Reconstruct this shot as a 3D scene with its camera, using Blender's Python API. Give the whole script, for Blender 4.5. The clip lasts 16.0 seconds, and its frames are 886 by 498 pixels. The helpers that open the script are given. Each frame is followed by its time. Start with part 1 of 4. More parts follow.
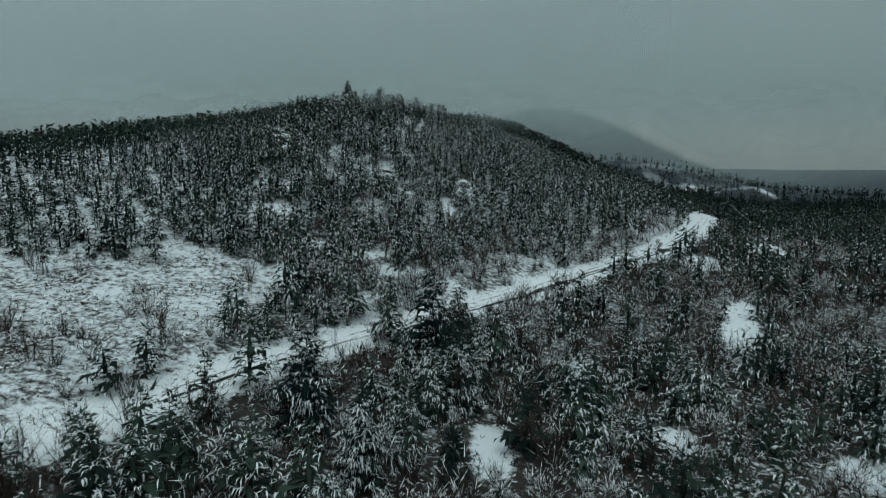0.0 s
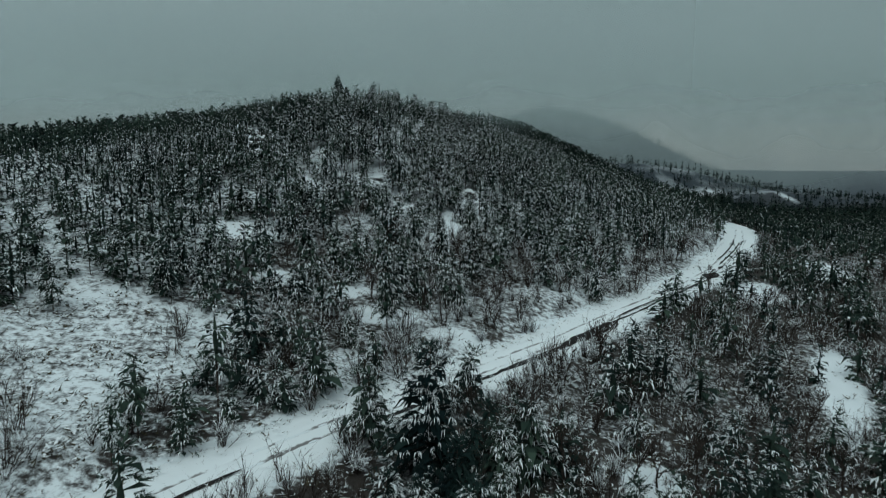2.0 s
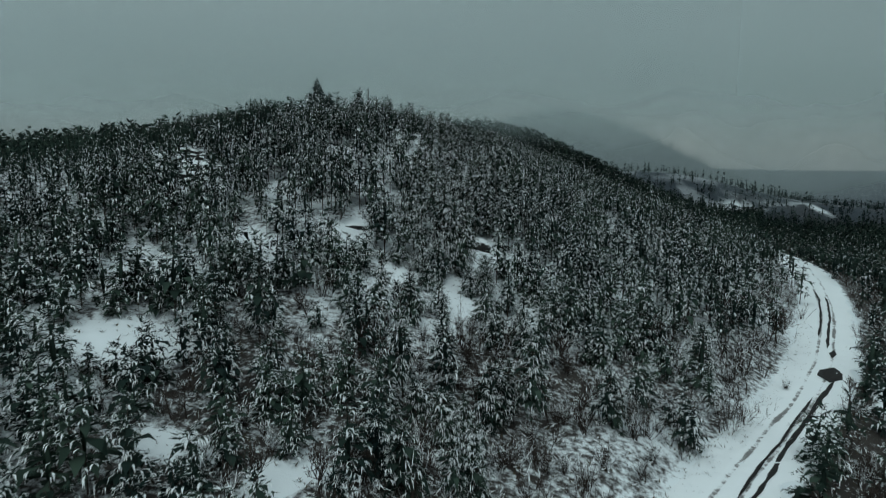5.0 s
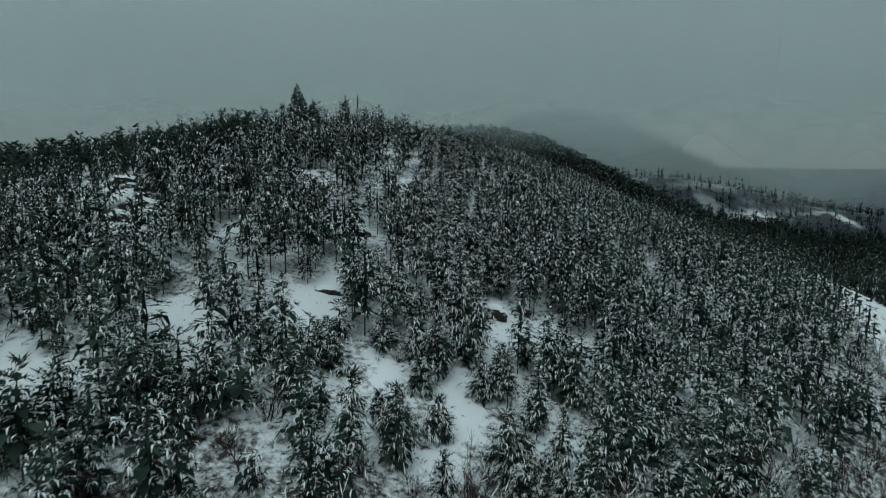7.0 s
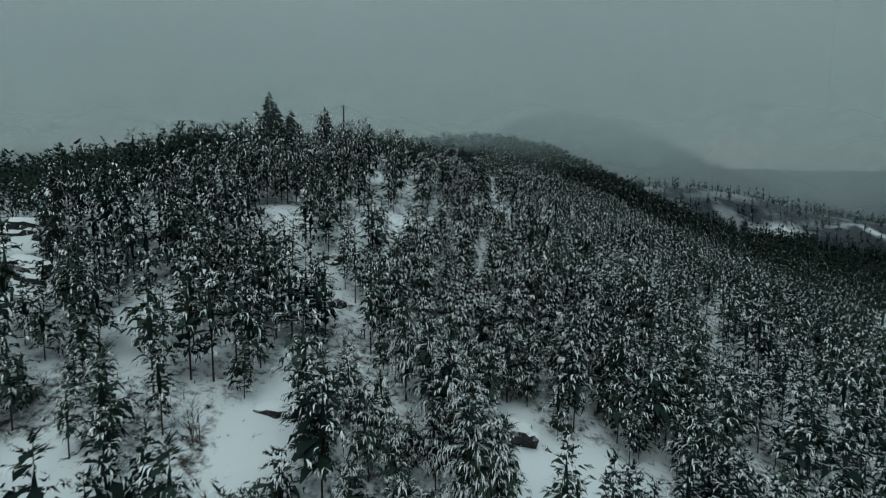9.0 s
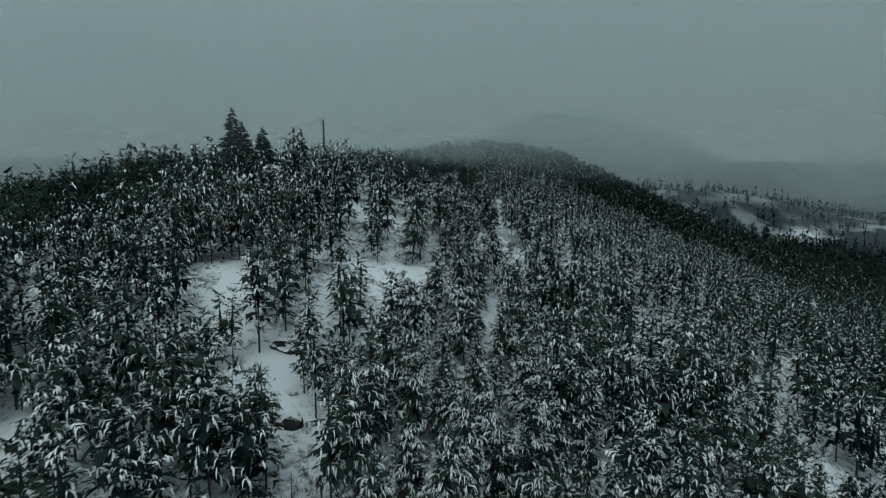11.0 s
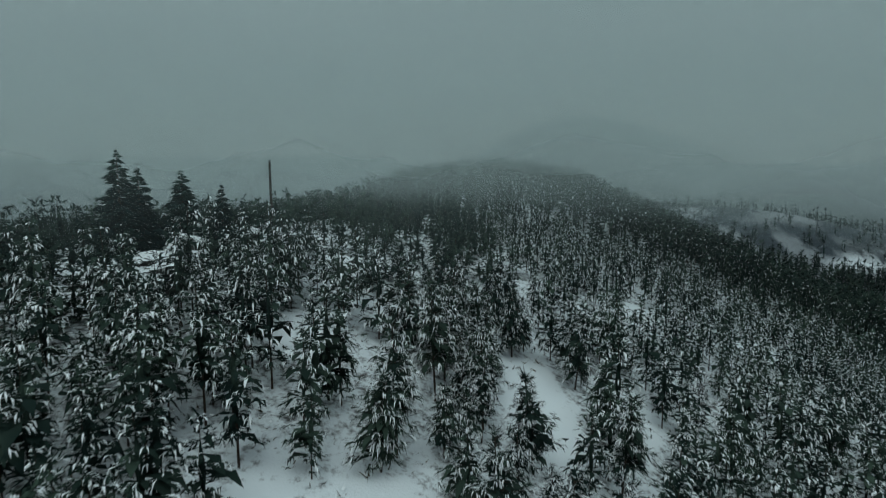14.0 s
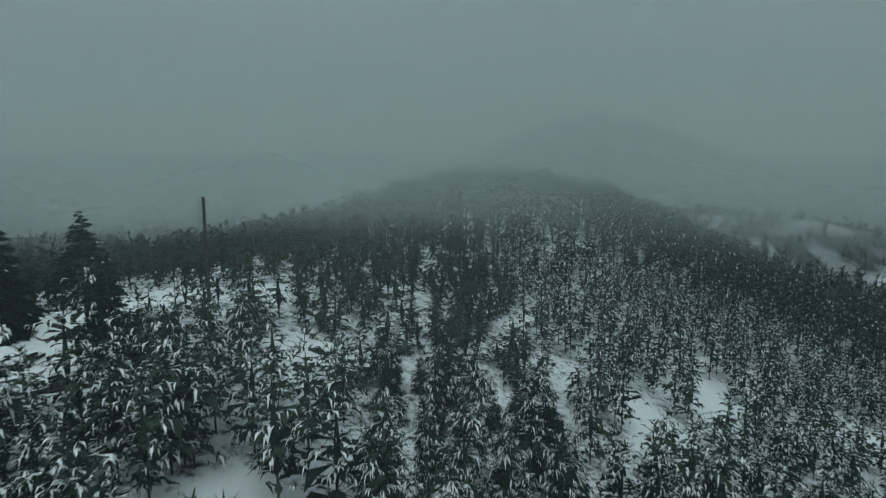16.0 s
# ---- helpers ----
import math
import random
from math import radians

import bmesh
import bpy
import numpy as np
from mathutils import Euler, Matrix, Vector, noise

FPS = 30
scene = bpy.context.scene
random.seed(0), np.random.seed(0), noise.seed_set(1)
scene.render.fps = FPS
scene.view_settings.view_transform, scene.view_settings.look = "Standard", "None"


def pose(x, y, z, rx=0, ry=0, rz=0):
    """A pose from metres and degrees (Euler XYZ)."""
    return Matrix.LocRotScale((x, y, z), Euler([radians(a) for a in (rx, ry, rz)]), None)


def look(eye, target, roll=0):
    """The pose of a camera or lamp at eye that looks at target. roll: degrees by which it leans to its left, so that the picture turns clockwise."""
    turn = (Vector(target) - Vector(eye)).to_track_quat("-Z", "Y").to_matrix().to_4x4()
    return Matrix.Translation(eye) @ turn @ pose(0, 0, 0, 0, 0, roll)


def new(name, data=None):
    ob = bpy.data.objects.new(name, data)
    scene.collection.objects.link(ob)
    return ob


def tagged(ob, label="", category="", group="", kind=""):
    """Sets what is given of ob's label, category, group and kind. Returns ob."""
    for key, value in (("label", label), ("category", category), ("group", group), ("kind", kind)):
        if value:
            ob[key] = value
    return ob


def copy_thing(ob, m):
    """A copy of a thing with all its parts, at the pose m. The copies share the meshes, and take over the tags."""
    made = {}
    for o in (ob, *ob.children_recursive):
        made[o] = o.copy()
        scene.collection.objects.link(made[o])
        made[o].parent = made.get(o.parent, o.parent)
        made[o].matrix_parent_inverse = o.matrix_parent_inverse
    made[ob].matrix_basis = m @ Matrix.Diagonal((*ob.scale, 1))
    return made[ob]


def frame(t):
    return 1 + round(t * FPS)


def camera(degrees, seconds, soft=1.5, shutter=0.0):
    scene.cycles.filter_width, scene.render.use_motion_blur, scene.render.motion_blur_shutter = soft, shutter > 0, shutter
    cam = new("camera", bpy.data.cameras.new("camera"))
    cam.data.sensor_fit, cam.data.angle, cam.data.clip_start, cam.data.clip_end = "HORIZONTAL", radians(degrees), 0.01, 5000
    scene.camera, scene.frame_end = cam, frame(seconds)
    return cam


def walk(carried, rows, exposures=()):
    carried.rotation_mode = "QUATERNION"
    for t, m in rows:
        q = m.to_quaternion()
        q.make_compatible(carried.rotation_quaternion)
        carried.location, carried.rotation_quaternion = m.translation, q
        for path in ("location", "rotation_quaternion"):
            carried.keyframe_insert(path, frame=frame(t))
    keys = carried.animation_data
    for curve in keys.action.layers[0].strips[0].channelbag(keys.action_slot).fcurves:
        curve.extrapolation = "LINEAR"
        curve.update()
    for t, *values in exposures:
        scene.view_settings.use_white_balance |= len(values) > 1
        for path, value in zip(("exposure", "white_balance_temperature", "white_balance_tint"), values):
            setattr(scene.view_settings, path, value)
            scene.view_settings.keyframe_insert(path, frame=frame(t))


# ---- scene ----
cam = camera(68.1, 16.0, soft=1.05, shutter=0.3)
PATH = [
    (0, (0.841, 1.275, 39.714), (0.827, 3.257, 39.448), 0.5),
    (0.5, (0.894, 7.526, 39.824), (0.878, 9.508, 39.56), 0.5),
    (1, (0.763, 14.097, 40.063), (0.746, 16.079, 39.799), 0.5),
    (1.5, (0.622, 20.221, 40.394), (0.604, 22.204, 40.13), 0.5),
    (2, (0.412, 26.633, 40.841), (0.395, 28.616, 40.577), 0.5),
    (2.5, (0.2, 32.847, 41.607), (0.185, 34.829, 41.34), 0.6),
    (3, (0.1, 39.382, 42.783), (0.084, 41.364, 42.515), 0.6),
    (3.5, (0.015, 45.469, 43.961), (-0.002, 47.451, 43.693), 0.6),
    (4, (-0.082, 51.944, 45.105), (-0.1, 53.925, 44.838), 0.6),
    (4.2, (-0.124, 54.508, 45.425), (-0.142, 56.49, 45.159), 0.6),
    (6.3, (-0.914, 81.034, 50.873), (-0.928, 83.014, 50.59), 0.8),
    (6.5, (-0.865, 83.55, 51.204), (-0.882, 85.53, 50.924), 0.8),
    (7, (-0.861, 90.253, 52.388), (-0.879, 92.233, 52.108), 0.7),
    (7.5, (-0.898, 96.435, 53.425), (-0.917, 98.415, 53.145), 0.7),
    (8, (-0.867, 103.017, 54.348), (-0.887, 104.998, 54.072), 0.6),
    (8.5, (-1.016, 109.152, 55.405), (-1.038, 111.133, 55.127), 0.7),
    (9, (-1.229, 115.516, 56.418), (-1.25, 117.496, 56.141), 0.7),
    (9.2, (-1.235, 117.937, 56.71), (-1.258, 119.918, 56.437), 0.6),
    (11.3, (-0.665, 139.155, 61.278), (-0.696, 141.135, 60.993), -0.4),
    (11.5, (-0.614, 141.653, 61.677), (-0.647, 143.633, 61.395), -0.4),
    (12, (-0.717, 148.203, 62.813), (-0.753, 150.183, 62.532), -0.3),
    (12.5, (-0.69, 154.269, 63.758), (-0.728, 156.249, 63.479), -0.4),
    (13, (-0.598, 160.771, 65.002), (-0.638, 162.751, 64.723), -0.3),
    (13.5, (-0.593, 167.093, 66.183), (-0.636, 169.072, 65.901), -0.3),
    (14, (-0.736, 173.462, 67.58), (-0.779, 175.441, 67.294), -0.3),
    (14.5, (-0.842, 179.386, 68.595), (-0.884, 181.364, 68.306), -0.3),
    (15, (-0.969, 185.595, 69.306), (-1.011, 187.574, 69.019), -0.3),
    (15.5, (-1.148, 191.35, 69.965), (-1.191, 193.328, 69.675), -0.3),
    (16, (-1.215, 197.313, 70.801), (-1.269, 199.29, 70.505), -0.3),
]
walk(cam, [(t, look(eye, target, roll)) for t, eye, target, roll in PATH], exposures=[(0.0, 0.0), (16.0, 0.0)])

# light and weather
CLOUD = (0.166, 0.200, 0.205)
SUN = 0.62
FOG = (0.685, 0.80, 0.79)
# haze sheets: y, density, lower and upper height of the fade, size of wisps
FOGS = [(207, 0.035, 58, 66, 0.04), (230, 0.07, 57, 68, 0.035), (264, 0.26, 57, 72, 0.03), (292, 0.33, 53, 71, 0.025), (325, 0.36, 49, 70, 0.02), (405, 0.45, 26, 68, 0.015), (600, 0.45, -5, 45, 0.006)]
SPRUCES = [(-35.3, 239.9, 68.4, 3.4), (-35.0, 243.5, 66.7, 3.0), (-34.5, 253.5, 66.0, 3.2), (-24.25, 238.6, 64.95, 2.3)]
POLE_H = 9.4
# summit spruces above: x, y, height of the tip, radius
# single pines: x, y, kind, height
SPECIAL = [(-19.5, 90.3, 11, 8.0), (-5.7, 112.2, 11, 6.0), (-24.1, 130, 11, 6.2), (-38.6, 102.5, 5, 6.0), (-40.4, 92.6, 2, 6.5), (-50.8, 83.5, 3, 6.5), (15.4, 125.3, 4, 5.2), (-5.6, 116.5, 4, 5.0)]
BARE = [(17.1, 75.6, 5.5), (20.3, 74.9, 6.0), (15.5, 77, 5.0), (22, 80, 5.0), (31, 84, 5.6), (4.5, 74.5, 6.0), (7, 77, 5.5), (-24, 128, 3.6), (2.5, 81, 4.5), (38, 92, 5.0)]
# tall pines by the track: x, y, height, radius, bare share, snow share
TALL = [(-0.8, 73, 11.0, 3.8, 0.04, 0.6), (-10.7, 52.5, 10.0, 4.0, 0.04, 0.75), (2.5, 62, 7.0, 2.4, 0.05, 0.7), (-5.5, 47, 7.0, 2.4, 0.05, 0.8)]
EXTRA_BUSH = [(-33, 62), (-29, 68), (-23.5, 74), (-27, 56.5), (-38, 60), (-38.5, 66.5), (-44, 66), (-31, 72), (-17, 75), (-27, 92), (-14, 98), (-10, 101), (-8, 106), (-16, 95), (-19, 100), (-28, 43), (-26, 46.5), (-30, 39), (-24, 50), (-27, 40), (-22, 46), (-33.5, 36), (-20, 54), (4, 79), (6.5, 82), (1.5, 83), (-16, 58.5), (-13, 63), (8, 86), (3.5, 76), (10, 90), (12, 93), (7, 77), (41.1, 169.7), (42.9, 168.1), (31.7, 154.3), (48.7, 168.0), (42.6, 163.2), (39.6, 168.8), (26.9, 139.1), (36.6, 144.6), (50.4, 170.0), (32.0, 147.8), (34.7, 143.1), (56.0, 177.5), (35.7, 147.9), (44.7, 168.1), (46.4, 172.7), (42.4, 153.0), (39.0, 156.7), (35.2, 159.1), (56.2, 179.9), (28.3, 146.7), (33.1, 150.9), (39.8, 159.4), (42.1, 166.0), (44.5, 163.9), (31.0, 144.4), (34.8, 161.7), (39.2, 150.7), (32.7, 153.0), (27.4, 144.7), (33.1, 140.2), (32.9, 158.6), (29.2, 139.5), (40.0, 165.5), (44.4, 169.6)]

# Drone flight over a snow-dusted pine hill under low cloud. x right, y ahead, z up.

# ---- world, sun ----
world = bpy.data.worlds.new("world")
scene.world = world
world.use_nodes = True
wn, wl = world.node_tree.nodes, world.node_tree.links
wn.clear()
w_out = wn.new("ShaderNodeOutputWorld")
w_bg = wn.new("ShaderNodeBackground")
w_sky = wn.new("ShaderNodeTexSky")
w_sky.sky_type, w_sky.sun_disc = "NISHITA", False
w_sky.sun_elevation, w_sky.sun_rotation = radians(38), radians(200)
w_tc = wn.new("ShaderNodeTexCoord")
w_sep = wn.new("ShaderNodeSeparateXYZ")
wl.new(w_tc.outputs["Generated"], w_sep.inputs[0])
# overcast dome: horizon about a third as bright as the zenith
w_ramp = wn.new("ShaderNodeMapRange")
w_ramp.inputs[1].default_value, w_ramp.inputs[2].default_value = 0.0, 1.0
w_ramp.inputs[3].default_value, w_ramp.inputs[4].default_value = 0.86, 3.5
wl.new(w_sep.outputs[2], w_ramp.inputs[0])
w_map = wn.new("ShaderNodeMapping")
w_map.inputs["Scale"].default_value = (1.6, 1.6, 5.0)
wl.new(w_tc.outputs["Generated"], w_map.inputs[0])
w_noise = wn.new("ShaderNodeTexNoise")
w_noise.inputs["Scale"].default_value, w_noise.inputs["Detail"].default_value = 2.2, 5.0
wl.new(w_map.outputs[0], w_noise.inputs["Vector"])
w_cl = wn.new("ShaderNodeMapRange")
w_cl.inputs[1].default_value, w_cl.inputs[2].default_value = 0.3, 0.7
w_cl.inputs[3].default_value, w_cl.inputs[4].default_value = 0.88, 1.12
wl.new(w_noise.outputs[0], w_cl.inputs[0])
w_mul = wn.new("ShaderNodeMath")
w_mul.operation = "MULTIPLY"
wl.new(w_ramp.outputs[0], w_mul.inputs[0])
wl.new(w_cl.outputs[0], w_mul.inputs[1])
w_col = wn.new("ShaderNodeVectorMath")
w_col.operation = "SCALE"
w_col.inputs[0].default_value = CLOUD
wl.new(w_mul.outputs[0], w_col.inputs["Scale"])
w_ns = wn.new("ShaderNodeVectorMath")
w_ns.operation = "SCALE"
w_ns.inputs["Scale"].default_value = 0.012
wl.new(w_sky.outputs[0], w_ns.inputs[0])
w_add = wn.new("ShaderNodeVectorMath")
w_add.operation = "ADD"
wl.new(w_col.outputs[0], w_add.inputs[0])
wl.new(w_ns.outputs[0], w_add.inputs[1])
wl.new(w_add.outputs[0], w_bg.inputs[0])
w_bg.inputs[1].default_value = 1.0
wl.new(w_bg.outputs[0], w_out.inputs[0])

sun = new("sun", bpy.data.lights.new("sun", "SUN"))
sun.data.energy, sun.data.angle, sun.data.color = SUN, radians(40), (0.87, 1.0, 0.99)
sun.matrix_world = look((0, 0, 100), (12, 60, 0))


# ---- plan: ground, track, openings ----
# broad swells of the hill: x, y, height
HILLS = [
    (30, 0, -2.4), (90, 0, -3.2), (150, 0, -2.8), (-150, 60, 3.0), (-30, 60, -2.0), (30, 60, -3.4), (90, 60, -4.8), (150, 60, -5.4),
    (210, 60, -2.6), (-150, 120, 6.5), (-90, 120, 5.3), (150, 120, -4.0), (210, 120, -5.5), (-150, 180, 7.3), (-30, 180, 10.3), (30, 180, -5.4),
    (210, 180, -8.2), (-30, 240, 21.0), (30, 240, 3.8), (150, 240, -2.9), (210, 240, -9.2), (-150, 300, 3.6), (-90, 300, 4.7), (-30, 300, 8.8),
    (30, 300, 3.6), (90, 300, -4.4), (-150, 360, 1.7), (-90, 360, -1.9), (-30, 360, 3.2), (30, 360, 19.1), (90, 360, -3.7), (210, 360, -4.0),
    (-150, 420, 3.6), (-90, 420, 4.9), (-30, 420, 8.6), (30, 420, 16.5), (90, 420, -3.0), (150, 420, -6.6), (210, 420, -9.9), (-150, 480, 5.4),
    (-90, 480, 3.7), (30, 480, 2.1), (90, 480, 5.7), (150, 480, 17.7),
]
TRACK = [(-62, 2), (-45, 22), (-33, 42), (-25, 56), (-19, 66), (-9.5, 78.5), (3, 93), (12, 103), (22, 115), (35, 131),
         (48, 147.5), (60, 167), (72, 189), (86, 220), (94, 241), (104, 280), (122, 330), (150, 395), (186, 456), (226, 482)]
# open snow: x, y, half width, half length, turn in degrees
CLEARINGS = [(-7, 105, 3.6, 2.2, 15), (2, 102, 2.6, 1.6, 0), (-12.5, 110, 2.6, 1.6, 20), (-21, 112, 3.0, 1.5, 0), (-9, 143, 2.0, 2.6, 0), (-1, 140, 2.2, 2, 10), (-6.5, 152, 1.6, 2, 20), (-30.5, 124, 5, 4, 0), (-26, 152, 4.2, 3.6, 0), (-36, 141, 4, 3, 0), (-15, 186, 2.4, 5.5, 6), (5, 160, 2.0, 3.6, 0), (-15, 160.5, 2.6, 7, 0), (4.3, 166, 3.4, 5.5, 0),
             (12, 166, 4.5, 3.0, 20), (0, 150, 2.0, 4, 0), (9, 146, 2, 3, 0), (24, 169, 3, 3, 0), (-27, 174, 2.2, 6, 0), (-37, 196, 2.2, 3, 0),
             (-28, 155, 4, 3, 0), (-42, 177, 3.5, 3, 0), (-21, 196, 2.2, 7, 8), (-12, 205, 1.8, 5, 0), (-5, 209, 3.5, 3.0, 0),
             (6, 226, 2.6, 4.5, 0), (14, 230, 2.4, 4, 0), (23, 262, 2, 5, 0), (42, 268, 3, 3, 0), (23, 216, 2.2, 3, 0), 
             (-13, 226, 2, 4, 0), (-6, 235, 2, 3.5, 0), (15, 250, 3, 4, 0), (26, 266, 2.4, 5, -10), (48, 273, 2.4, 4, 0), (-29, 234, 4, 5, 0),
             (-31, 246, 5, 6, 0), (-28, 256, 5, 4, 0), (-26, 244.5, 2.6, 6, 0), (-20, 258, 3, 3, 0), (-13.5, 243, 2.4, 4, 0), (19, 318, 5, 3.5, 0), (-17, 319, 2.6, 3, 0),
             (-7, 330, 2, 2.5, 0), (-28, 176, 2, 4, 0), (-50, 187, 4, 3, 0), (4, 203, 1.6, 4, 0), (-33, 214, 3, 4, 0), (32, 192, 2, 3, 0), (35, 240, 1.6, 4, 0), (163, 440, 21, 4.5, 33), (222, 468, 3.5, 18, 6), (46, 100, 2.2, 12, -25), (55, 140, 3, 8, -30), (18, 76, 3.2, 2.4, 0), (5, 55, 1.6, 4, 0),
             (22, 60, 2, 2, 0), (40, 58, 3, 3, 0), (83, 169, 5, 8, -20), (132, 402, 6, 3, 20)]


def smooth(a, b, v):
    t = np.clip((v - a) / (b - a), 0, 1)
    return t * t * (3 - 2 * t)


TABLE = np.random.RandomState(7).rand(256, 256)


def grain(x, y, size):
    """Smooth noise of 0 to 1 with cells of that size."""
    u, v = np.asarray(x, float) / size + 91.3, np.asarray(y, float) / size + 37.7
    i, j = np.floor(u).astype(int), np.floor(v).astype(int)
    fu, fv = u - i, v - j
    fu, fv = fu * fu * (3 - 2 * fu), fv * fv * (3 - 2 * fv)
    a, b = TABLE[i & 255, j & 255], TABLE[(i + 1) & 255, j & 255]
    c, d = TABLE[i & 255, (j + 1) & 255], TABLE[(i + 1) & 255, (j + 1) & 255]
    return (a * (1 - fu) + b * fu) * (1 - fv) + (c * (1 - fu) + d * fu) * fv


def spline(pts, per):
    """Catmull-Rom through the points."""
    p = np.array(pts, float)
    p = np.vstack([2 * p[0] - p[1], p, 2 * p[-1] - p[-2]])
    out = []
    for k in range(1, len(p) - 2):
        for t in np.linspace(0, 1, per, endpoint=False):
            a, b, c, d = p[k - 1], p[k], p[k + 1], p[k + 2]
            out.append(0.5 * (2 * b + (c - a) * t + (2 * a - 5 * b + 4 * c - d) * t * t + (3 * b - a - 3 * c + d) * t ** 3))
    out.append(p[-2])
    return np.array(out)


LINE = spline(TRACK, 10)
ROAD_END = 60 * 14 + 25


def relief(x, y):
    x, y = np.asarray(x, float), np.asarray(y, float)
    z = np.full(x.shape, 22.0)
    for a, b, h in HILLS:
        z = z + h * np.exp(-((x - a) ** 2 + (y - b) ** 2) / 5408.0)
    # the long shoulder of dark pines
    z = z + 9 * np.exp(-((x + 118) / 38.0) ** 2 - ((y - 230) / 45.0) ** 2)
    far = np.hypot(x, y - 230)
    z = z - 50 * smooth(300, 900, far) * smooth(-200, 200, x + 0.1 * y) - 20 * smooth(300, 900, far)
    # wooded hill in the mist beyond, and the mountains on the horizon
    z = z + 88 * np.exp(-((x - 95) / 130.0) ** 2 - ((y - 760) / 130.0) ** 2)
    z = z + 48 * np.exp(-((x - 250) / 140.0) ** 2 - ((y - 820) / 150.0) ** 2)
    ring = smooth(2300, 3300, far)
    z = z + ring * (24 + 34 * grain(x, y, 700) + 14 * grain(x, y, 260))
    return z


LINE_Z = relief(LINE[:, 0], LINE[:, 1])
LINE_Z = np.convolve(np.pad(LINE_Z, 12, mode="edge"), np.ones(25) / 25, "valid")


def to_track(x, y):
    """Distance from the track's middle, the side (+ uphill) and the nearest station."""
    x, y = np.asarray(x, float), np.asarray(y, float)
    best, side, at = np.full(x.shape, 1e9), np.zeros(x.shape), np.zeros(x.shape, int)
    for k in range(len(LINE) - 1):
        (ax, ay), (bx, by) = LINE[k], LINE[k + 1]
        dx, dy = bx - ax, by - ay
        t = np.clip(((x - ax) * dx + (y - ay) * dy) / (dx * dx + dy * dy), 0, 1)
        d = np.hypot(x - ax - t * dx, y - ay - t * dy)
        m = d < best
        best = np.where(m, d, best)
        side = np.where(m, np.sign(dx * (y - ay) - dy * (x - ax)), side)
        at = np.where(m, k, at)
    return best, side, at


def ground_z(x, y, fine=True):
    x, y = np.atleast_1d(np.asarray(x, float)), np.atleast_1d(np.asarray(y, float))
    z = relief(x, y)
    near = np.hypot(x, y - 200) < 700
    if fine:
        z = z + near * (1.1 * (grain(x, y, 14) - 0.5) + 0.5 * (grain(x, y, 4.5) - 0.5) + 0.22 * (grain(x, y, 1.7) - 0.5))
    d, side, at = to_track(x, y)
    return z + (LINE_Z[at] - z) * (1 - smooth(3.0, 9.0, d))


def opening(x, y):
    """0 in the middle of a clearing, 1 and more outside."""
    x, y = np.asarray(x, float), np.asarray(y, float)
    o = np.full(x.shape, 9.0)
    for cx, cy, a, b, r in CLEARINGS:
        if 145 < cy < 300:
            a, b, cy = (0.85 * a, 0.8 * b + 1.6, cy - 1.7) if cy < 212 or cx > 2 else (0.92 * a, 0.95 * b, cy)
        c, s = math.cos(radians(r)), math.sin(radians(r))
        u, v = (x - cx) * c + (y - cy) * s, -(x - cx) * s + (y - cy) * c
        o = np.minimum(o, np.hypot(u / a, v / b))
    return o


def cover(x, y):
    """Share of pines, of brushwood and of open meadow at a place."""
    x, y = np.asarray(x, float), np.asarray(y, float)
    d, side, at = to_track(x, y)
    wob = 7 * (grain(x, y, 11) - 0.5) + 3 * (grain(x, y, 4) - 0.5)
    up = side > 0
    meadow = up * (1 - smooth(95, 101, y + wob + 0.75 * np.maximum(-36 - x, 0))) * (1 - smooth(-27, -20, x + wob - 0.25 * (y - 85))) * smooth(3, 5, d)
    skirt = up * (1 - smooth(10, 20, d + wob)) * smooth(-20, -8, x)
    lower = up * (1 - smooth(128, 150, y + wob - 0.25 * x)) * smooth(-40, -20, x)
    pines = up * (1 - meadow) * (1 - 0.72 * skirt) * (1 - 0.42 * lower)
    below = (~up) & True
    pines = np.where(below, 0.16 + 0.34 * smooth(0.5, 0.7, grain(x, y, 17)), pines)
    pines = np.where(below & (y < 78), 0.4, pines)
    pines = np.where((x > 100) & (y > 235), 0.75, pines)
    brush = np.where(below, 0.9, 0.08 + 0.8 * np.maximum(skirt, lower))
    brush = np.where(meadow > 0.5, 0.09, brush)
    gap = smooth(0.92, 1.4, opening(x, y) + 0.5 * (grain(x, y, 3) - 0.5))
    clear = np.maximum(smooth(3.6, 5.4, d + wob * 0.12), y > 262)
    return pines * gap * clear * (1 - meadow), brush * gap * clear, meadow, d, side


# ---- materials ----
def material(name):
    m = bpy.data.materials.new(name)
    m.use_nodes = True
    n, l = m.node_tree.nodes, m.node_tree.links
    return m, n, l, n["Principled BSDF"]


def noise_node(n, l, scale, detail=4.0, coords=None, rough=0.6):
    t = n.new("ShaderNodeTexNoise")
    t.inputs["Scale"].default_value, t.inputs["Detail"].default_value, t.inputs["Roughness"].default_value = scale, detail, rough
    if coords is not None:
        l.new(coords, t.inputs["Vector"])
    return t.outputs[0]


def ramp(n, l, value, a, b, lo=0.0, hi=1.0):
    r = n.new("ShaderNodeMapRange")
    r.interpolation_type = "SMOOTHSTEP"
    for k, v in enumerate((a, b, lo, hi)):
        r.inputs[k + 1].default_value = v
    l.new(value, r.inputs[0])
    return r.outputs[0]


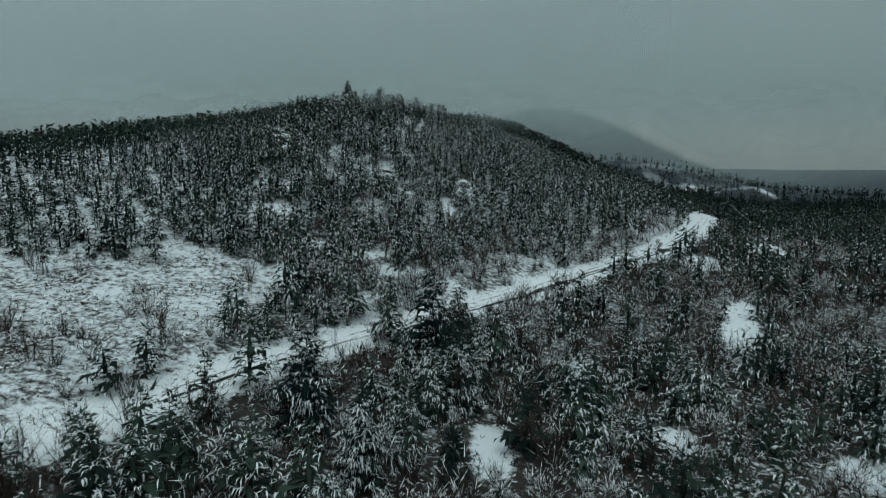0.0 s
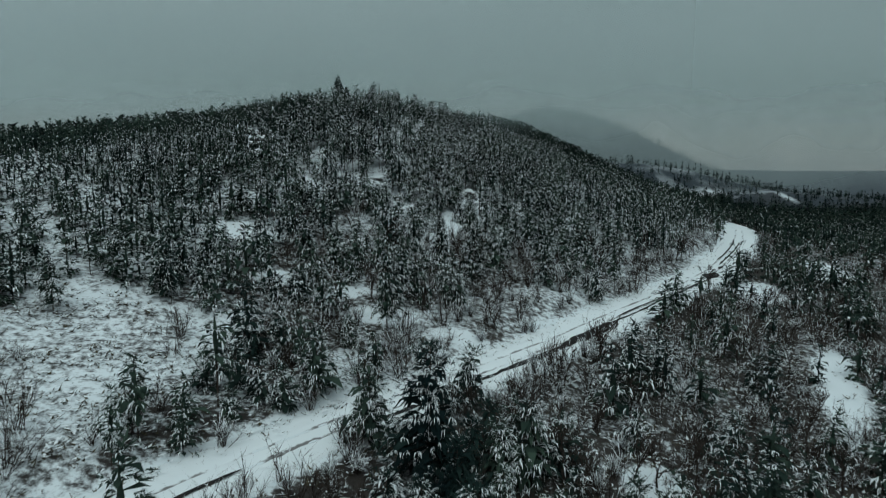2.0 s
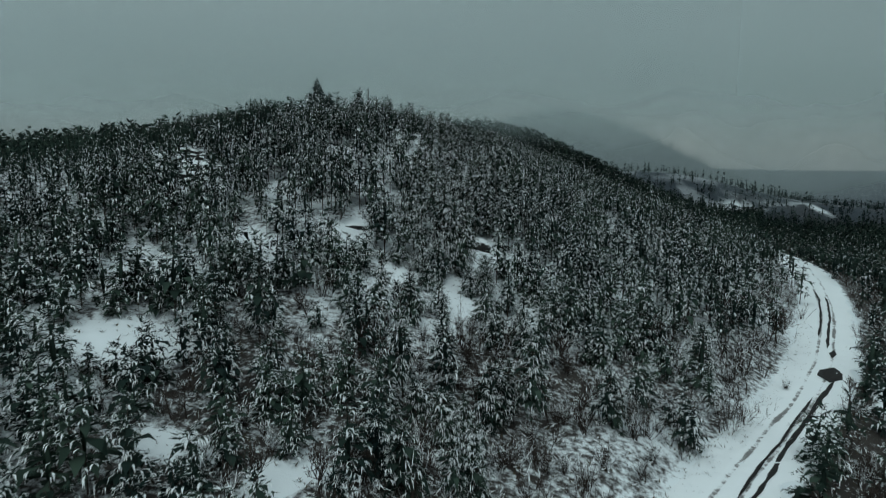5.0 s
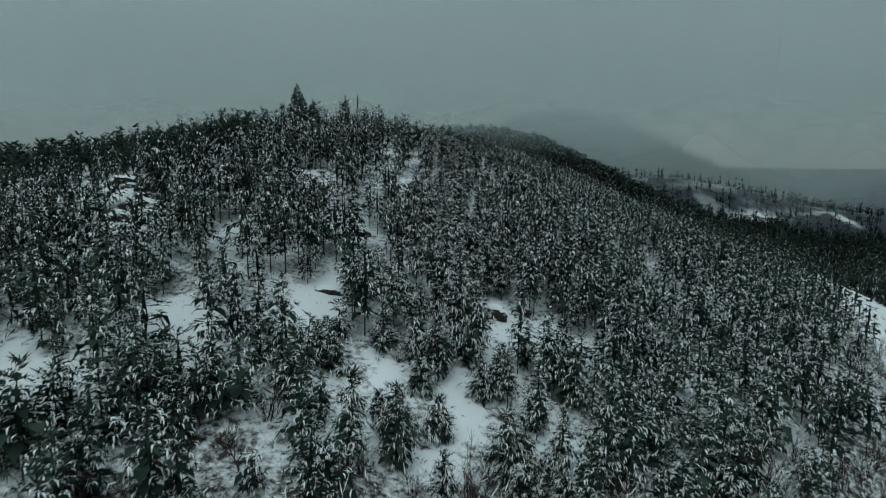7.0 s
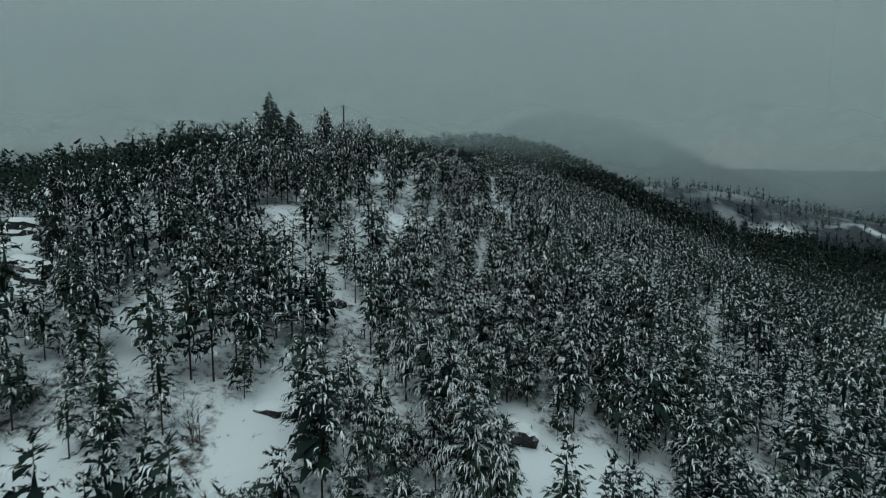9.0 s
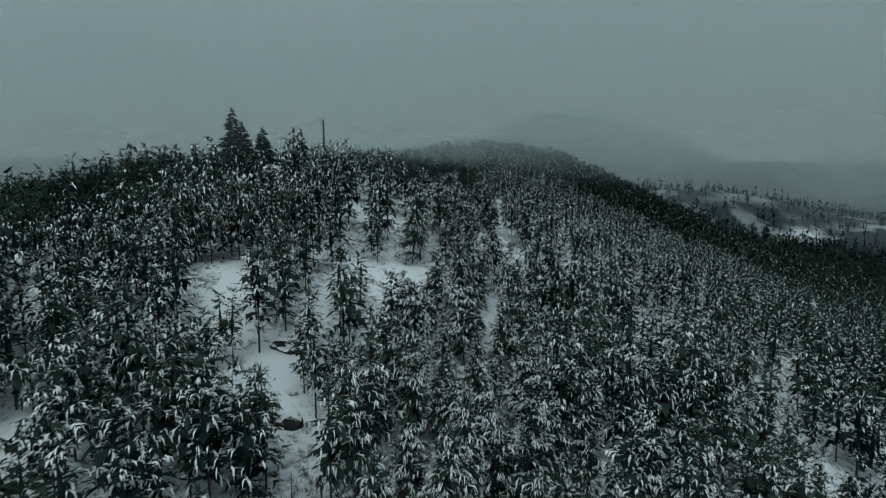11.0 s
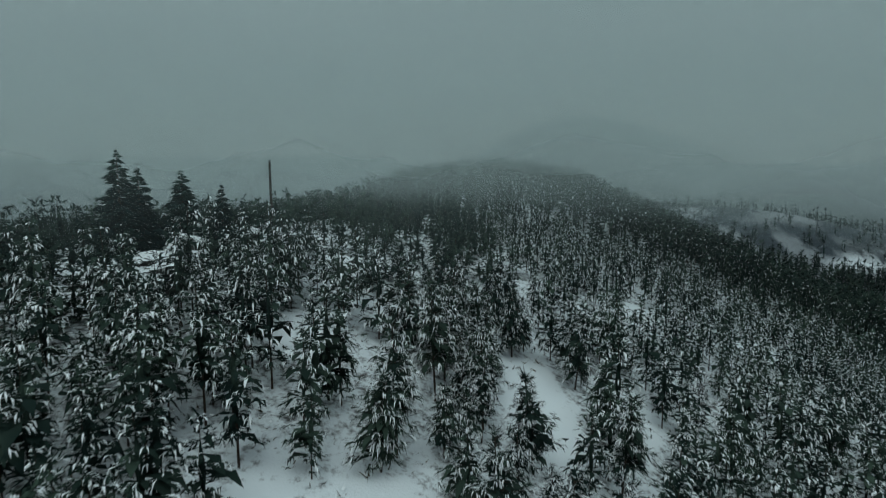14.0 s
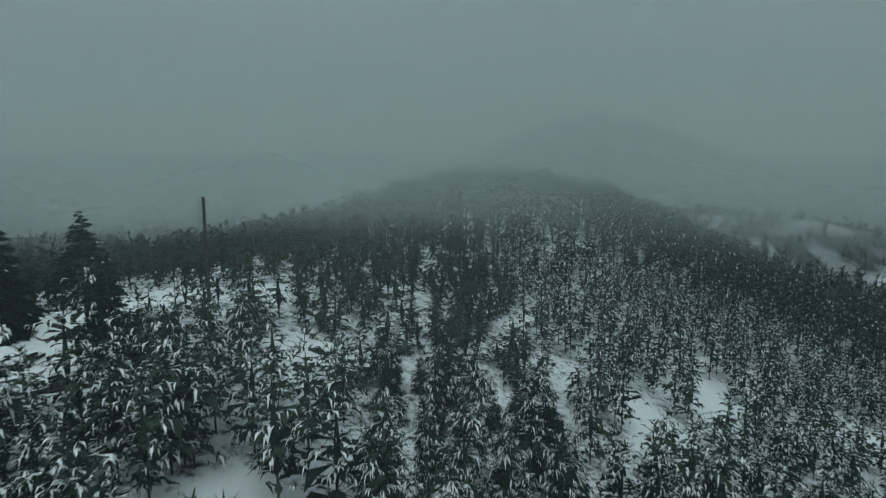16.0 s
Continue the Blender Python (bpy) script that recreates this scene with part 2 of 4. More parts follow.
def mix(n, l, fac, a, b):
    x = n.new("ShaderNodeMix")
    x.data_type = "RGBA"
    if isinstance(fac, float):
        x.inputs[0].default_value = fac
    else:
        l.new(fac, x.inputs[0])
    for k, v in ((6, a), (7, b)):
        if isinstance(v, tuple):
            x.inputs[k].default_value = (*v, 1)
        else:
            l.new(v, x.inputs[k])
    return x.outputs[2]


def maths(n, l, op, a, b):
    x = n.new("ShaderNodeMath")
    x.operation = op
    for k, v in ((0, a), (1, b)):
        if isinstance(v, (int, float)):
            x.inputs[k].default_value = v
        else:
            l.new(v, x.inputs[k])
    return x.outputs[0]


def bump(n, l, b, height, strength, distance):
    x = n.new("ShaderNodeBump")
    x.inputs["Strength"].default_value, x.inputs["Distance"].default_value = strength, distance
    l.new(height, x.inputs["Height"])
    l.new(x.outputs[0], b.inputs["Normal"])


def place(n):
    return n.new("ShaderNodeNewGeometry").outputs["Position"]


SNOW = (0.77, 0.83, 0.845)


def make_ground():
    """Snow over dead grass and needles; 'litter' tells how much ground vegetation stands through."""
    m, n, l, b = material("snowy_ground")
    p = place(n)
    att = n.new("ShaderNodeAttribute")
    att.attribute_name = "litter"
    wood = n.new("ShaderNodeAttribute")
    wood.attribute_name = "woods"
    big, small, tiny = noise_node(n, l, 0.12, 5, p), noise_node(n, l, 1.3, 6, p, 0.7), noise_node(n, l, 5.0, 3, p)
    v = maths(n, l, "ADD", maths(n, l, "MULTIPLY", big, 0.35), maths(n, l, "MULTIPLY", small, 0.65))
    v = maths(n, l, "ADD", v, maths(n, l, "MULTIPLY", att.outputs["Fac"], 0.42))
    fac = ramp(n, l, v, 0.62, 0.8)
    earth = mix(n, l, tiny, (0.014, 0.013, 0.012), (0.055, 0.047, 0.040))
    snow = mix(n, l, big, (0.70, 0.77, 0.80), SNOW)
    c = mix(n, l, fac, snow, earth)
    # far woods in their own dark green, with blue for distance haze mixed in
    green = mix(n, l, noise_node(n, l, 0.02, 4, p), (0.012, 0.022, 0.032), (0.03, 0.045, 0.055))
    c = mix(n, l, wood.outputs["Fac"], c, green)
    l.new(c, b.inputs["Base Color"])
    b.inputs["Roughness"].default_value = 0.75
    b.inputs["Specular IOR Level"].default_value = 0.25
    bump(n, l, b, maths(n, l, "ADD", small, tiny), 0.5, 0.12)
    return m


def make_snow(name="snow"):
    m, n, l, b = material(name)
    p = place(n)
    l.new(mix(n, l, ramp(n, l, noise_node(n, l, 2.5, 5, p), 0.35, 0.65), (0.72, 0.78, 0.80), (0.84, 0.88, 0.89)), b.inputs["Base Color"])
    b.inputs["Roughness"].default_value = 0.7
    b.inputs["Specular IOR Level"].default_value = 0.25
    bump(n, l, b, noise_node(n, l, 9.0, 4, p), 0.5, 0.05)
    return m


def make_needles(name, dark, light, island=True):
    m, n, l, b = material(name)
    p = place(n)
    g = n.new("ShaderNodeNewGeometry")
    f = mix(n, l, g.outputs["Random Per Island"], dark, light)
    c = mix(n, l, ramp(n, l, noise_node(n, l, 0.11, 3, p), 0.4, 0.62), f, tuple(v * k for v, k in zip(dark, (0.75, 0.8, 0.9))))
    l.new(c, b.inputs["Base Color"])
    b.inputs["Roughness"].default_value = 0.8
    b.inputs["Specular IOR Level"].default_value = 0.04
    return m


def make_bark(name, dark, light, scale=6.0):
    m, n, l, b = material(name)
    p = place(n)
    v = noise_node(n, l, scale, 6, p, 0.7)
    l.new(mix(n, l, ramp(n, l, v, 0.3, 0.7), dark, light), b.inputs["Base Color"])
    b.inputs["Roughness"].default_value = 0.9
    b.inputs["Specular IOR Level"].default_value = 0.08
    bump(n, l, b, v, 0.6, 0.03)
    return m


def make_rock():
    """Grey granite, snow lying on what faces up."""
    m, n, l, b = material("snow_capped_rock")
    p = place(n)
    g = n.new("ShaderNodeNewGeometry")
    s = n.new("ShaderNodeSeparateXYZ")
    l.new(g.outputs["Normal"], s.inputs[0])
    v = noise_node(n, l, 1.8, 7, p, 0.7)
    rock = mix(n, l, ramp(n, l, v, 0.3, 0.7), (0.010, 0.010, 0.010), (0.06, 0.058, 0.056))
    up = maths(n, l, "ADD", s.outputs[2], maths(n, l, "MULTIPLY", v, 0.4))
    l.new(mix(n, l, ramp(n, l, up, 0.58, 0.74), rock, SNOW), b.inputs["Base Color"])
    b.inputs["Specular IOR Level"].default_value = 0.12
    b.inputs["Roughness"].default_value = 0.85
    bump(n, l, b, v, 0.7, 0.15)
    return m


def make_mud():
    m, n, l, b = material("wet_mud")
    p = place(n)
    v = noise_node(n, l, 2.2, 6, p, 0.7)
    l.new(mix(n, l, ramp(n, l, v, 0.35, 0.7), (0.008, 0.008, 0.008), (0.03, 0.029, 0.028)), b.inputs["Base Color"])
    l.new(ramp(n, l, v, 0.3, 0.7, 0.55, 0.9), b.inputs["Roughness"])
    b.inputs["Specular IOR Level"].default_value = 0.15
    bump(n, l, b, v, 0.6, 0.08)
    return m


def make_road():
    """Driven snow with slush showing through along the wheel tracks."""
    m, n, l, b = material("driven_snow")
    p = place(n)
    att = n.new("ShaderNodeAttribute")
    att.attribute_name = "wear"
    v = noise_node(n, l, 1.6, 6, p, 0.7)
    big = noise_node(n, l, 0.22, 4, p)
    k = maths(n, l, "ADD", maths(n, l, "ADD", maths(n, l, "MULTIPLY", v, 0.5), maths(n, l, "MULTIPLY", big, 0.45)), maths(n, l, "MULTIPLY", att.outputs["Fac"], 0.33))
    slush = mix(n, l, v, (0.06, 0.06, 0.058), (0.24, 0.24, 0.235))
    l.new(mix(n, l, ramp(n, l, k, 0.69, 0.8), mix(n, l, big, (0.74, 0.80, 0.82), (0.81, 0.86, 0.87)), slush), b.inputs["Base Color"])
    b.inputs["Roughness"].default_value = 0.6
    bump(n, l, b, v, 0.5, 0.12)
    return m


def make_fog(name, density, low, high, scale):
    """A see-through sheet coloured to stand in for haze: thin below, thick above, ragged."""
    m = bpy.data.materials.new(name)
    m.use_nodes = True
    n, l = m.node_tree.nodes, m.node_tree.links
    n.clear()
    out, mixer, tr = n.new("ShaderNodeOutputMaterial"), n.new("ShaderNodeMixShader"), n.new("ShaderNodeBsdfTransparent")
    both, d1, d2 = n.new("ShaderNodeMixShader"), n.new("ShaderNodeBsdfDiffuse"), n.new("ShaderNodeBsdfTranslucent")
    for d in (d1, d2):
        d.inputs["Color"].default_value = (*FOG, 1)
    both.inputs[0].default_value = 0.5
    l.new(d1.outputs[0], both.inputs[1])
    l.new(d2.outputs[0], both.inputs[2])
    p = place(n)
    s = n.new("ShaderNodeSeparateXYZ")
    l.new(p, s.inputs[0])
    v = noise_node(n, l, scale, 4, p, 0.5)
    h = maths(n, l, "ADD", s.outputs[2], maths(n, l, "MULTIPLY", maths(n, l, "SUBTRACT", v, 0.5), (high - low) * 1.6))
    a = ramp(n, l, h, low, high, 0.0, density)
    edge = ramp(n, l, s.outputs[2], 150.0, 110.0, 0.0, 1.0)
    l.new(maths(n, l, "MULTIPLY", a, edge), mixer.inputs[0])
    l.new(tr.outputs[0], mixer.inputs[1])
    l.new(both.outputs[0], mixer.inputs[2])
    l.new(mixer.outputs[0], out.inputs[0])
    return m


M_GROUND, M_SNOW, M_ROCK, M_MUD, M_ROAD = make_ground(), make_snow(), make_rock(), make_mud(), make_road()
M_PINE = make_needles("pine_needles", (0.014, 0.026, 0.021), (0.054, 0.084, 0.064))
M_DARK = make_needles("dark_pine_needles", (0.008, 0.018, 0.017), (0.030, 0.054, 0.046))
M_BARK = make_bark("pine_bark", (0.018, 0.014, 0.012), (0.085, 0.066, 0.052))
M_TWIG = make_bark("bare_twigs", (0.015, 0.012, 0.011), (0.07, 0.056, 0.047), 3.0)
M_GRASS = make_bark("dead_grass", (0.03, 0.028, 0.018), (0.12, 0.10, 0.06), 3.0)
M_STONE = make_bark("dark_stone", (0.02, 0.02, 0.02), (0.085, 0.082, 0.078), 2.5)
M_POLE = make_bark("weathered_pole", (0.02, 0.018, 0.016), (0.07, 0.062, 0.055), 8.0)


# ---- mesh helpers ----
def mesh_of(name, verts, tris, mats, index=None):
    """A triangle mesh from arrays, flat shaded."""
    me = bpy.data.meshes.new(name)
    verts, tris = np.asarray(verts, np.float32), np.asarray(tris, np.int32)
    me.vertices.add(len(verts))
    me.vertices.foreach_set("co", verts.ravel())
    me.loops.add(tris.size)
    me.loops.foreach_set("vertex_index", tris.ravel())
    me.polygons.add(len(tris))
    me.polygons.foreach_set("loop_start", np.arange(0, tris.size, tris.shape[1], dtype=np.int32))
    for m in mats:
        me.materials.append(m)
    if index is not None:
        me.polygons.foreach_set("material_index", np.asarray(index, np.int32))
    me.update(calc_edges=True)
    return me


class Heap:
    """Collects shapes as arrays: vertices, triangles, material indices."""

    def __init__(self):
        self.v, self.t, self.m, self.n = [], [], [], 0

    def add(self, v, t, m=0):
        self.v.append(v)
        self.t.append(t + self.n)
        self.m.append(np.full(len(t), m))
        self.n += len(v)

    def arrays(self):
        return np.vstack(self.v), np.vstack(self.t), np.concatenate(self.m)


def frame_of(way):
    w = way / (np.linalg.norm(way) + 1e-9)
    side = np.cross(w, (0, 0, 1.0))
    if np.linalg.norm(side) < 1e-3:
        side = np.array((1.0, 0, 0))
    side = side / np.linalg.norm(side)
    return w, side, np.cross(side, w)


def dart(a, b, wide, flat=1.0, at=0.45, sides=4):
    """A spindle from a to b."""
    w, s, u = frame_of(b - a)
    mid = a + (b - a) * at
    ring = [mid + wide * (math.cos(k) * s + flat * math.sin(k) * u) for k in np.arange(sides) * 2 * math.pi / sides]
    v = np.array([a, b, *ring])
    t = []
    for k in range(sides):
        i, j = 2 + k, 2 + (k + 1) % sides
        t += [(0, j, i), (1, i, j)]
    return v, np.array(t)


def stick(points, radii, sides=4):
    """A tapered round stick along points."""
    p = [np.array(q, float) for q in points]
    v, t = [], []
    for k, q in enumerate(p):
        way = p[min(k + 1, len(p) - 1)] - p[max(k - 1, 0)]
        w, s, u = frame_of(way)
        if abs(w[2]) > 0.8:
            s, u = np.array((1.0, 0, 0)), np.array((0, 1.0, 0))
        for a in np.arange(sides) * 2 * math.pi / sides:
            v.append(q + radii[k] * (math.cos(a) * s + math.sin(a) * u))
    for k in range(len(p) - 1):
        for i in range(sides):
            a, b = k * sides + i, k * sides + (i + 1) % sides
            t += [(a, b, b + sides), (a, b + sides, a + sides)]
    return np.array(v), np.array(t)


def part(name, mesh, parent, label=""):
    ob = new(name, mesh)
    ob.parent = parent
    if label:
        ob["label"] = label
    return ob


# ---- plants, as arrays ----
def kite(a, b, wide, fold=0.35, at=0.5):
    """A thin spray folded along its middle, from a to b."""
    w, s, u = frame_of(b - a)
    mid = a + (b - a) * at
    return np.array([a, b, mid + wide * (s - fold * u), mid - wide * (s + fold * u)]), np.array([(0, 2, 1), (0, 1, 3)])


def spike(a, b, wide):
    """A single spray, wide at a and pointed at b, turned about its length."""
    w, s, u = frame_of(b - a)
    c = 0.35 * math.sin(53.1 * (a[0] + b[1] + a[2]))
    s = s + c * u
    return np.array([a + wide * s, a - wide * s, b]), np.array([(0, 1, 2)])


def arch(a, turn, ln, rise, dip, wide):
    """A finger that leaves a, bows over and hangs: two faces bent across the middle."""
    h = np.array((math.cos(turn), math.sin(turn), 0.0))
    s = np.array((-h[1], h[0], 0.0)) * wide
    mid = a + h * ln * 0.62 + np.array((0, 0, (rise - 0.3 * dip) * ln))
    tip = a + h * ln * 0.86 + np.array((0, 0, -dip * ln))
    return np.array([a, mid + s, mid - s, tip]), np.array([(0, 2, 1), (1, 2, 3)])


def pine(seed, height, bare, radius, whorls, arms, tufts, fingers, snowy, full=True, thick=0.045, needles=4, mass=0.06, big=0.9, boughs=1, core=0.12):
    """A young pine: trunk (0), needles (1), snow (2). Whorls of arms that carry tufts of bowed fingers, the upper ones under snow.
    bare: share of the trunk without branches; thick and mass: half width of a snowy finger and of the needle sprays under it, as shares of the length."""
    r = np.random.RandomState(seed)
    trunk, crown, load = Heap(), Heap(), Heap()
    bend = r.normal(0, 0.035 * height, 2)
    spine = lambda h: np.array((bend[0] * (h / height) ** 2, bend[1] * (h / height) ** 2, h))
    rb = 0.007 * height + 0.03
    hs = np.linspace(-0.4, height * 0.95, 5 if full else 3)
    trunk.add(*stick([spine(h) for h in hs], [rb * (1 - 0.8 * max(h, 0) / height) for h in hs], 6 if full else 3))
    # spindle round the trunk for inner twigs and needles, added to darken the crown
    crown.add(*dart(spine(height * (bare + 0.03)), spine(height * 0.82), radius * core, 1, 0.5, 5 if full else 3))
    lop = r.uniform(0, 6.283)
    for k in range(whorls):
        f0 = (k + r.uniform(0.2, 0.8)) / whorls
        for n in range(max(2, round(arms * (1.15 - 0.5 * f0)))):
            f = np.clip(f0 + r.normal(0, 0.4 / whorls), 0, 0.99)
            h = height * (bare + (0.97 - bare) * f)
            az = n * 6.283 / arms + k * 1.9 + r.normal(0, 0.45)
            prof = (1 - f) ** 0.62 * (0.55 + 0.45 * min(1, f * 3.0)) + 0.13
            length = radius * prof * r.uniform(0.55, 1.25) * (1 + 0.25 * math.cos(az - lop))
            out = np.array((math.cos(az), math.sin(az), 0))
            root = spine(h)
            rise, sag = r.uniform(0.15, 0.5) + 0.5 * f, r.uniform(0.4, 0.9) * (1 - 0.5 * f)
            curve = lambda q: root + out * length * q + np.array((0, 0, length * (rise * q - sag * q * q)))
            if full:
                trunk.add(*stick([root, curve(0.9)], [rb * 0.3, rb * 0.1], 3))
            for b in range(boughs):
                crown.add(*arch(root, az + r.normal(0, 0.35), length * r.uniform(0.75, 1.0), r.uniform(0.0, 0.2), r.uniform(0.1, 0.4), length * r.uniform(0.12, 0.19) * (0.6 if full else 1.0) + 0.03))
            for c in range(max(1, int(tufts * (0.45 + 0.8 * prof) + r.rand()))):
                q = 1.0 - 0.75 * r.rand() ** 1.1
                at = curve(q) + np.array((-out[1], out[0], 0)) * r.normal(0, 0.25) * length - out * 0.18 * big
                laden = r.rand() < snowy * (0.45 + 0.55 * min(1, f * 3.0))
                size = r.uniform(0.42, 0.78) * big
                dip = r.uniform(0.45, 1.1) * (1.1 - 0.7 * f)
                fan = az + r.normal(0, 0.55)
                for _ in range(needles):
                    turn, ln = fan + r.normal(0, 0.6), size * r.uniform(0.75, 1.25)
                    way = np.array((math.cos(turn), math.sin(turn), 0.15 - dip * r.uniform(0.3, 1.2) + 2.2 * max(0.0, f - 0.62)))
                    crown.add(*spike(at - (0, 0, 0.06 * big) - way * ln * 0.15, at + way * ln * 0.85, ln * mass))
                for _ in range(fingers):
                    turn, ln = fan + r.normal(0, 0.42), size * r.uniform(0.7, 1.25)
                    v, t = arch(at + r.normal(0, 0.09, 3) * size, turn, ln, r.uniform(0.06, 0.2), dip * r.uniform(0.6, 1.2), ln * thick * r.uniform(0.65, 1.35))
                    (load if laden and r.rand() < 0.88 else crown).add(v, t)
    return trunk, crown, load


def shrub(seed, height, stems, twigs, snowy, full=True):
    """A leafless bush: stems and twigs (0) and snow on the twigs (1)."""
    r = np.random.RandomState(seed)
    wood, load = Heap(), Heap()
    for k in range(stems):
        az, lean = r.uniform(0, 6.283), abs(r.normal(0.4, 0.22))
        way = np.array((math.cos(az) * lean, math.sin(az) * lean, 1.0))
        h = height * r.uniform(0.55, 1.0)
        root = np.array((r.normal(0, 0.14), r.normal(0, 0.14), -0.15)) * height * 0.5
        mid = root + way * h * 0.5 + r.normal(0, 0.05, 3) * h
        top = mid + (way + r.normal(0, 0.22, 3)) * h * 0.5
        if full:
            wood.add(*stick([root, mid, top], [0.022 + 0.006 * height, 0.018, 0.006], 3))
        else:
            wood.add(*spike(root, top, 0.04))
        for _ in range(twigs):
            q = r.uniform(0.3, 1.0)
            a = root + (mid - root) * q * 2 if q < 0.5 else mid + (top - mid) * (q * 2 - 1)
            w = way / np.linalg.norm(way) * 0.7 + r.normal(0, 0.65, 3)
            w[2] = abs(w[2])
            b = a + w * height * r.uniform(0.12, 0.27)
            wood.add(*spike(a, b, 0.016 if full else 0.024))
            if r.rand() < snowy:
                load.add(*kite(a + (b - a) * 0.15 + (0, 0, 0.03), b + (0, 0, 0.05), r.uniform(0.016, 0.042) * (1 if full else 1.3), 0.4))
    return wood, load


def bare_tree(seed, height):
    """A leafless broadleaved tree: trunk with limbs (0), twigs (1)."""
    r = np.random.RandomState(seed)
    limbs, fine = Heap(), Heap()

    def grow(a, way, length, rad, depth):
        b = a + way * length * 0.5 + r.normal(0, 0.06, 3) * length
        c = b + (way + r.normal(0, 0.16, 3)) * length * 0.5
        if depth < 3:
            (limbs if depth < 2 else fine).add(*stick([a, b, c], [rad, rad * 0.8, rad * 0.55], 5 if depth == 0 else 3))
        else:
            fine.add(*spike(a, c, 0.028 + 0.1 * rad))
        if depth == 4:
            return
        for _ in range((5, 5, 4, 4)[depth]):
            q = r.uniform(0.45, 1.0)
            s = a + (c - a) * q
            w = way + r.normal(0, 0.55, 3)
            w[2] = w[2] * 0.7 + 0.35
            grow(s, w / np.linalg.norm(w), length * r.uniform(0.45, 0.7), rad * 0.5, depth + 1)

    grow(np.array((0, 0, -0.3)), np.array((r.normal(0, 0.08), r.normal(0, 0.08), 1.0)), height * 0.5, 0.02 * height, 0)
    return limbs, fine


def scatter(name, kinds, spots, mats, label, category):
    """Many plants joined into one object. kinds: (v, t, m) arrays; spots: x, y, z, turn, scale, kind."""
    vs, ts, ms, n = [], [], [], 0
    for k, (v, t, m) in enumerate(kinds):
        s = spots[spots[:, 5].astype(int) == k]
        if not len(s):
            continue
        c, q, sc = np.cos(s[:, 3]), np.sin(s[:, 3]), s[:, 4]
        x = (v[None, :, 0] * c[:, None] - v[None, :, 1] * q[:, None]) * sc[:, None] + s[:, 0, None]
        y = (v[None, :, 0] * q[:, None] + v[None, :, 1] * c[:, None]) * sc[:, None] + s[:, 1, None]
        z = v[None, :, 2] * sc[:, None] + s[:, 2, None]
        vs.append(np.stack([x, y, z], -1).reshape(-1, 3))
        ts.append((t[None] + (np.arange(len(s)) * len(v))[:, None, None]).reshape(-1, 3) + n)
        ms.append(np.tile(m, len(s)))
        n += len(s) * len(v)
    me = mesh_of(name, np.vstack(vs), np.vstack(ts), mats, np.concatenate(ms))
    return tagged(new(name, me), label, category, kind="stuff")


def joined(*heaps):
    """Several heaps as one set of arrays, the heap's number as the material index."""
    h = Heap()
    for k, q in enumerate(heaps):
        if q.n:
            v, t, _ = q.arrays()
            h.add(v, t, k)
    return h.arrays()


# ---- ground ----
def axis(lo, hi, step, first, last):
    mid = list(np.arange(lo, hi + 0.01, step))
    s, a = step, lo
    while a > first:
        s *= 1.09
        a -= s
        mid.insert(0, a)
    s, b = step, hi
    while b < last:
        s *= 1.06
        b += s
        mid.append(b)
    return np.array(mid)


gx, gy = axis(-105, 115, 1.4, -4200, 4200), axis(34, 325, 1.4, -1500, 4600)
GX, GY = np.meshgrid(gx, gy)
fx, fy = GX.ravel(), GY.ravel()
GZ = ground_z(fx, fy)
nx, ny = len(gx), len(gy)
cell = (np.arange(ny - 1)[:, None] * nx + np.arange(nx - 1)[None]).ravel()
quads = np.stack([cell, cell + 1, cell + nx + 1, cell + nx], 1)
ground_mesh = mesh_of("ground", np.stack([fx, fy, GZ], 1), quads, [M_GROUND])
ground_mesh.polygons.foreach_set("use_smooth", np.ones(len(quads), bool))
pn, br, md, dist, gside = cover(fx, fy)
litter = 0.42 * md + np.where(gside > 0, 0.5, 0.66) * br + 0.36 * pn
litter = np.where(dist < 4, 0.0, litter)
a = ground_mesh.attributes.new("litter", "FLOAT", "POINT")
a.data.foreach_set("value", litter.astype(np.float32))
a = ground_mesh.attributes.new("woods", "FLOAT", "POINT")
a.data.foreach_set("value", (smooth(235, 320, np.hypot(fx, fy - 150)) * np.clip(opening(fx, fy) - 0.5, 0, 1) * np.where((fx > 90) & (fy < 560), 0.72 + 0.28 * smooth(0.4, 0.55, grain(fx, fy, 13)), 1.0)).astype(np.float32))
tagged(new("ground", ground_mesh), "snow-covered hillside with dead grass showing through", "ground", kind="structure")


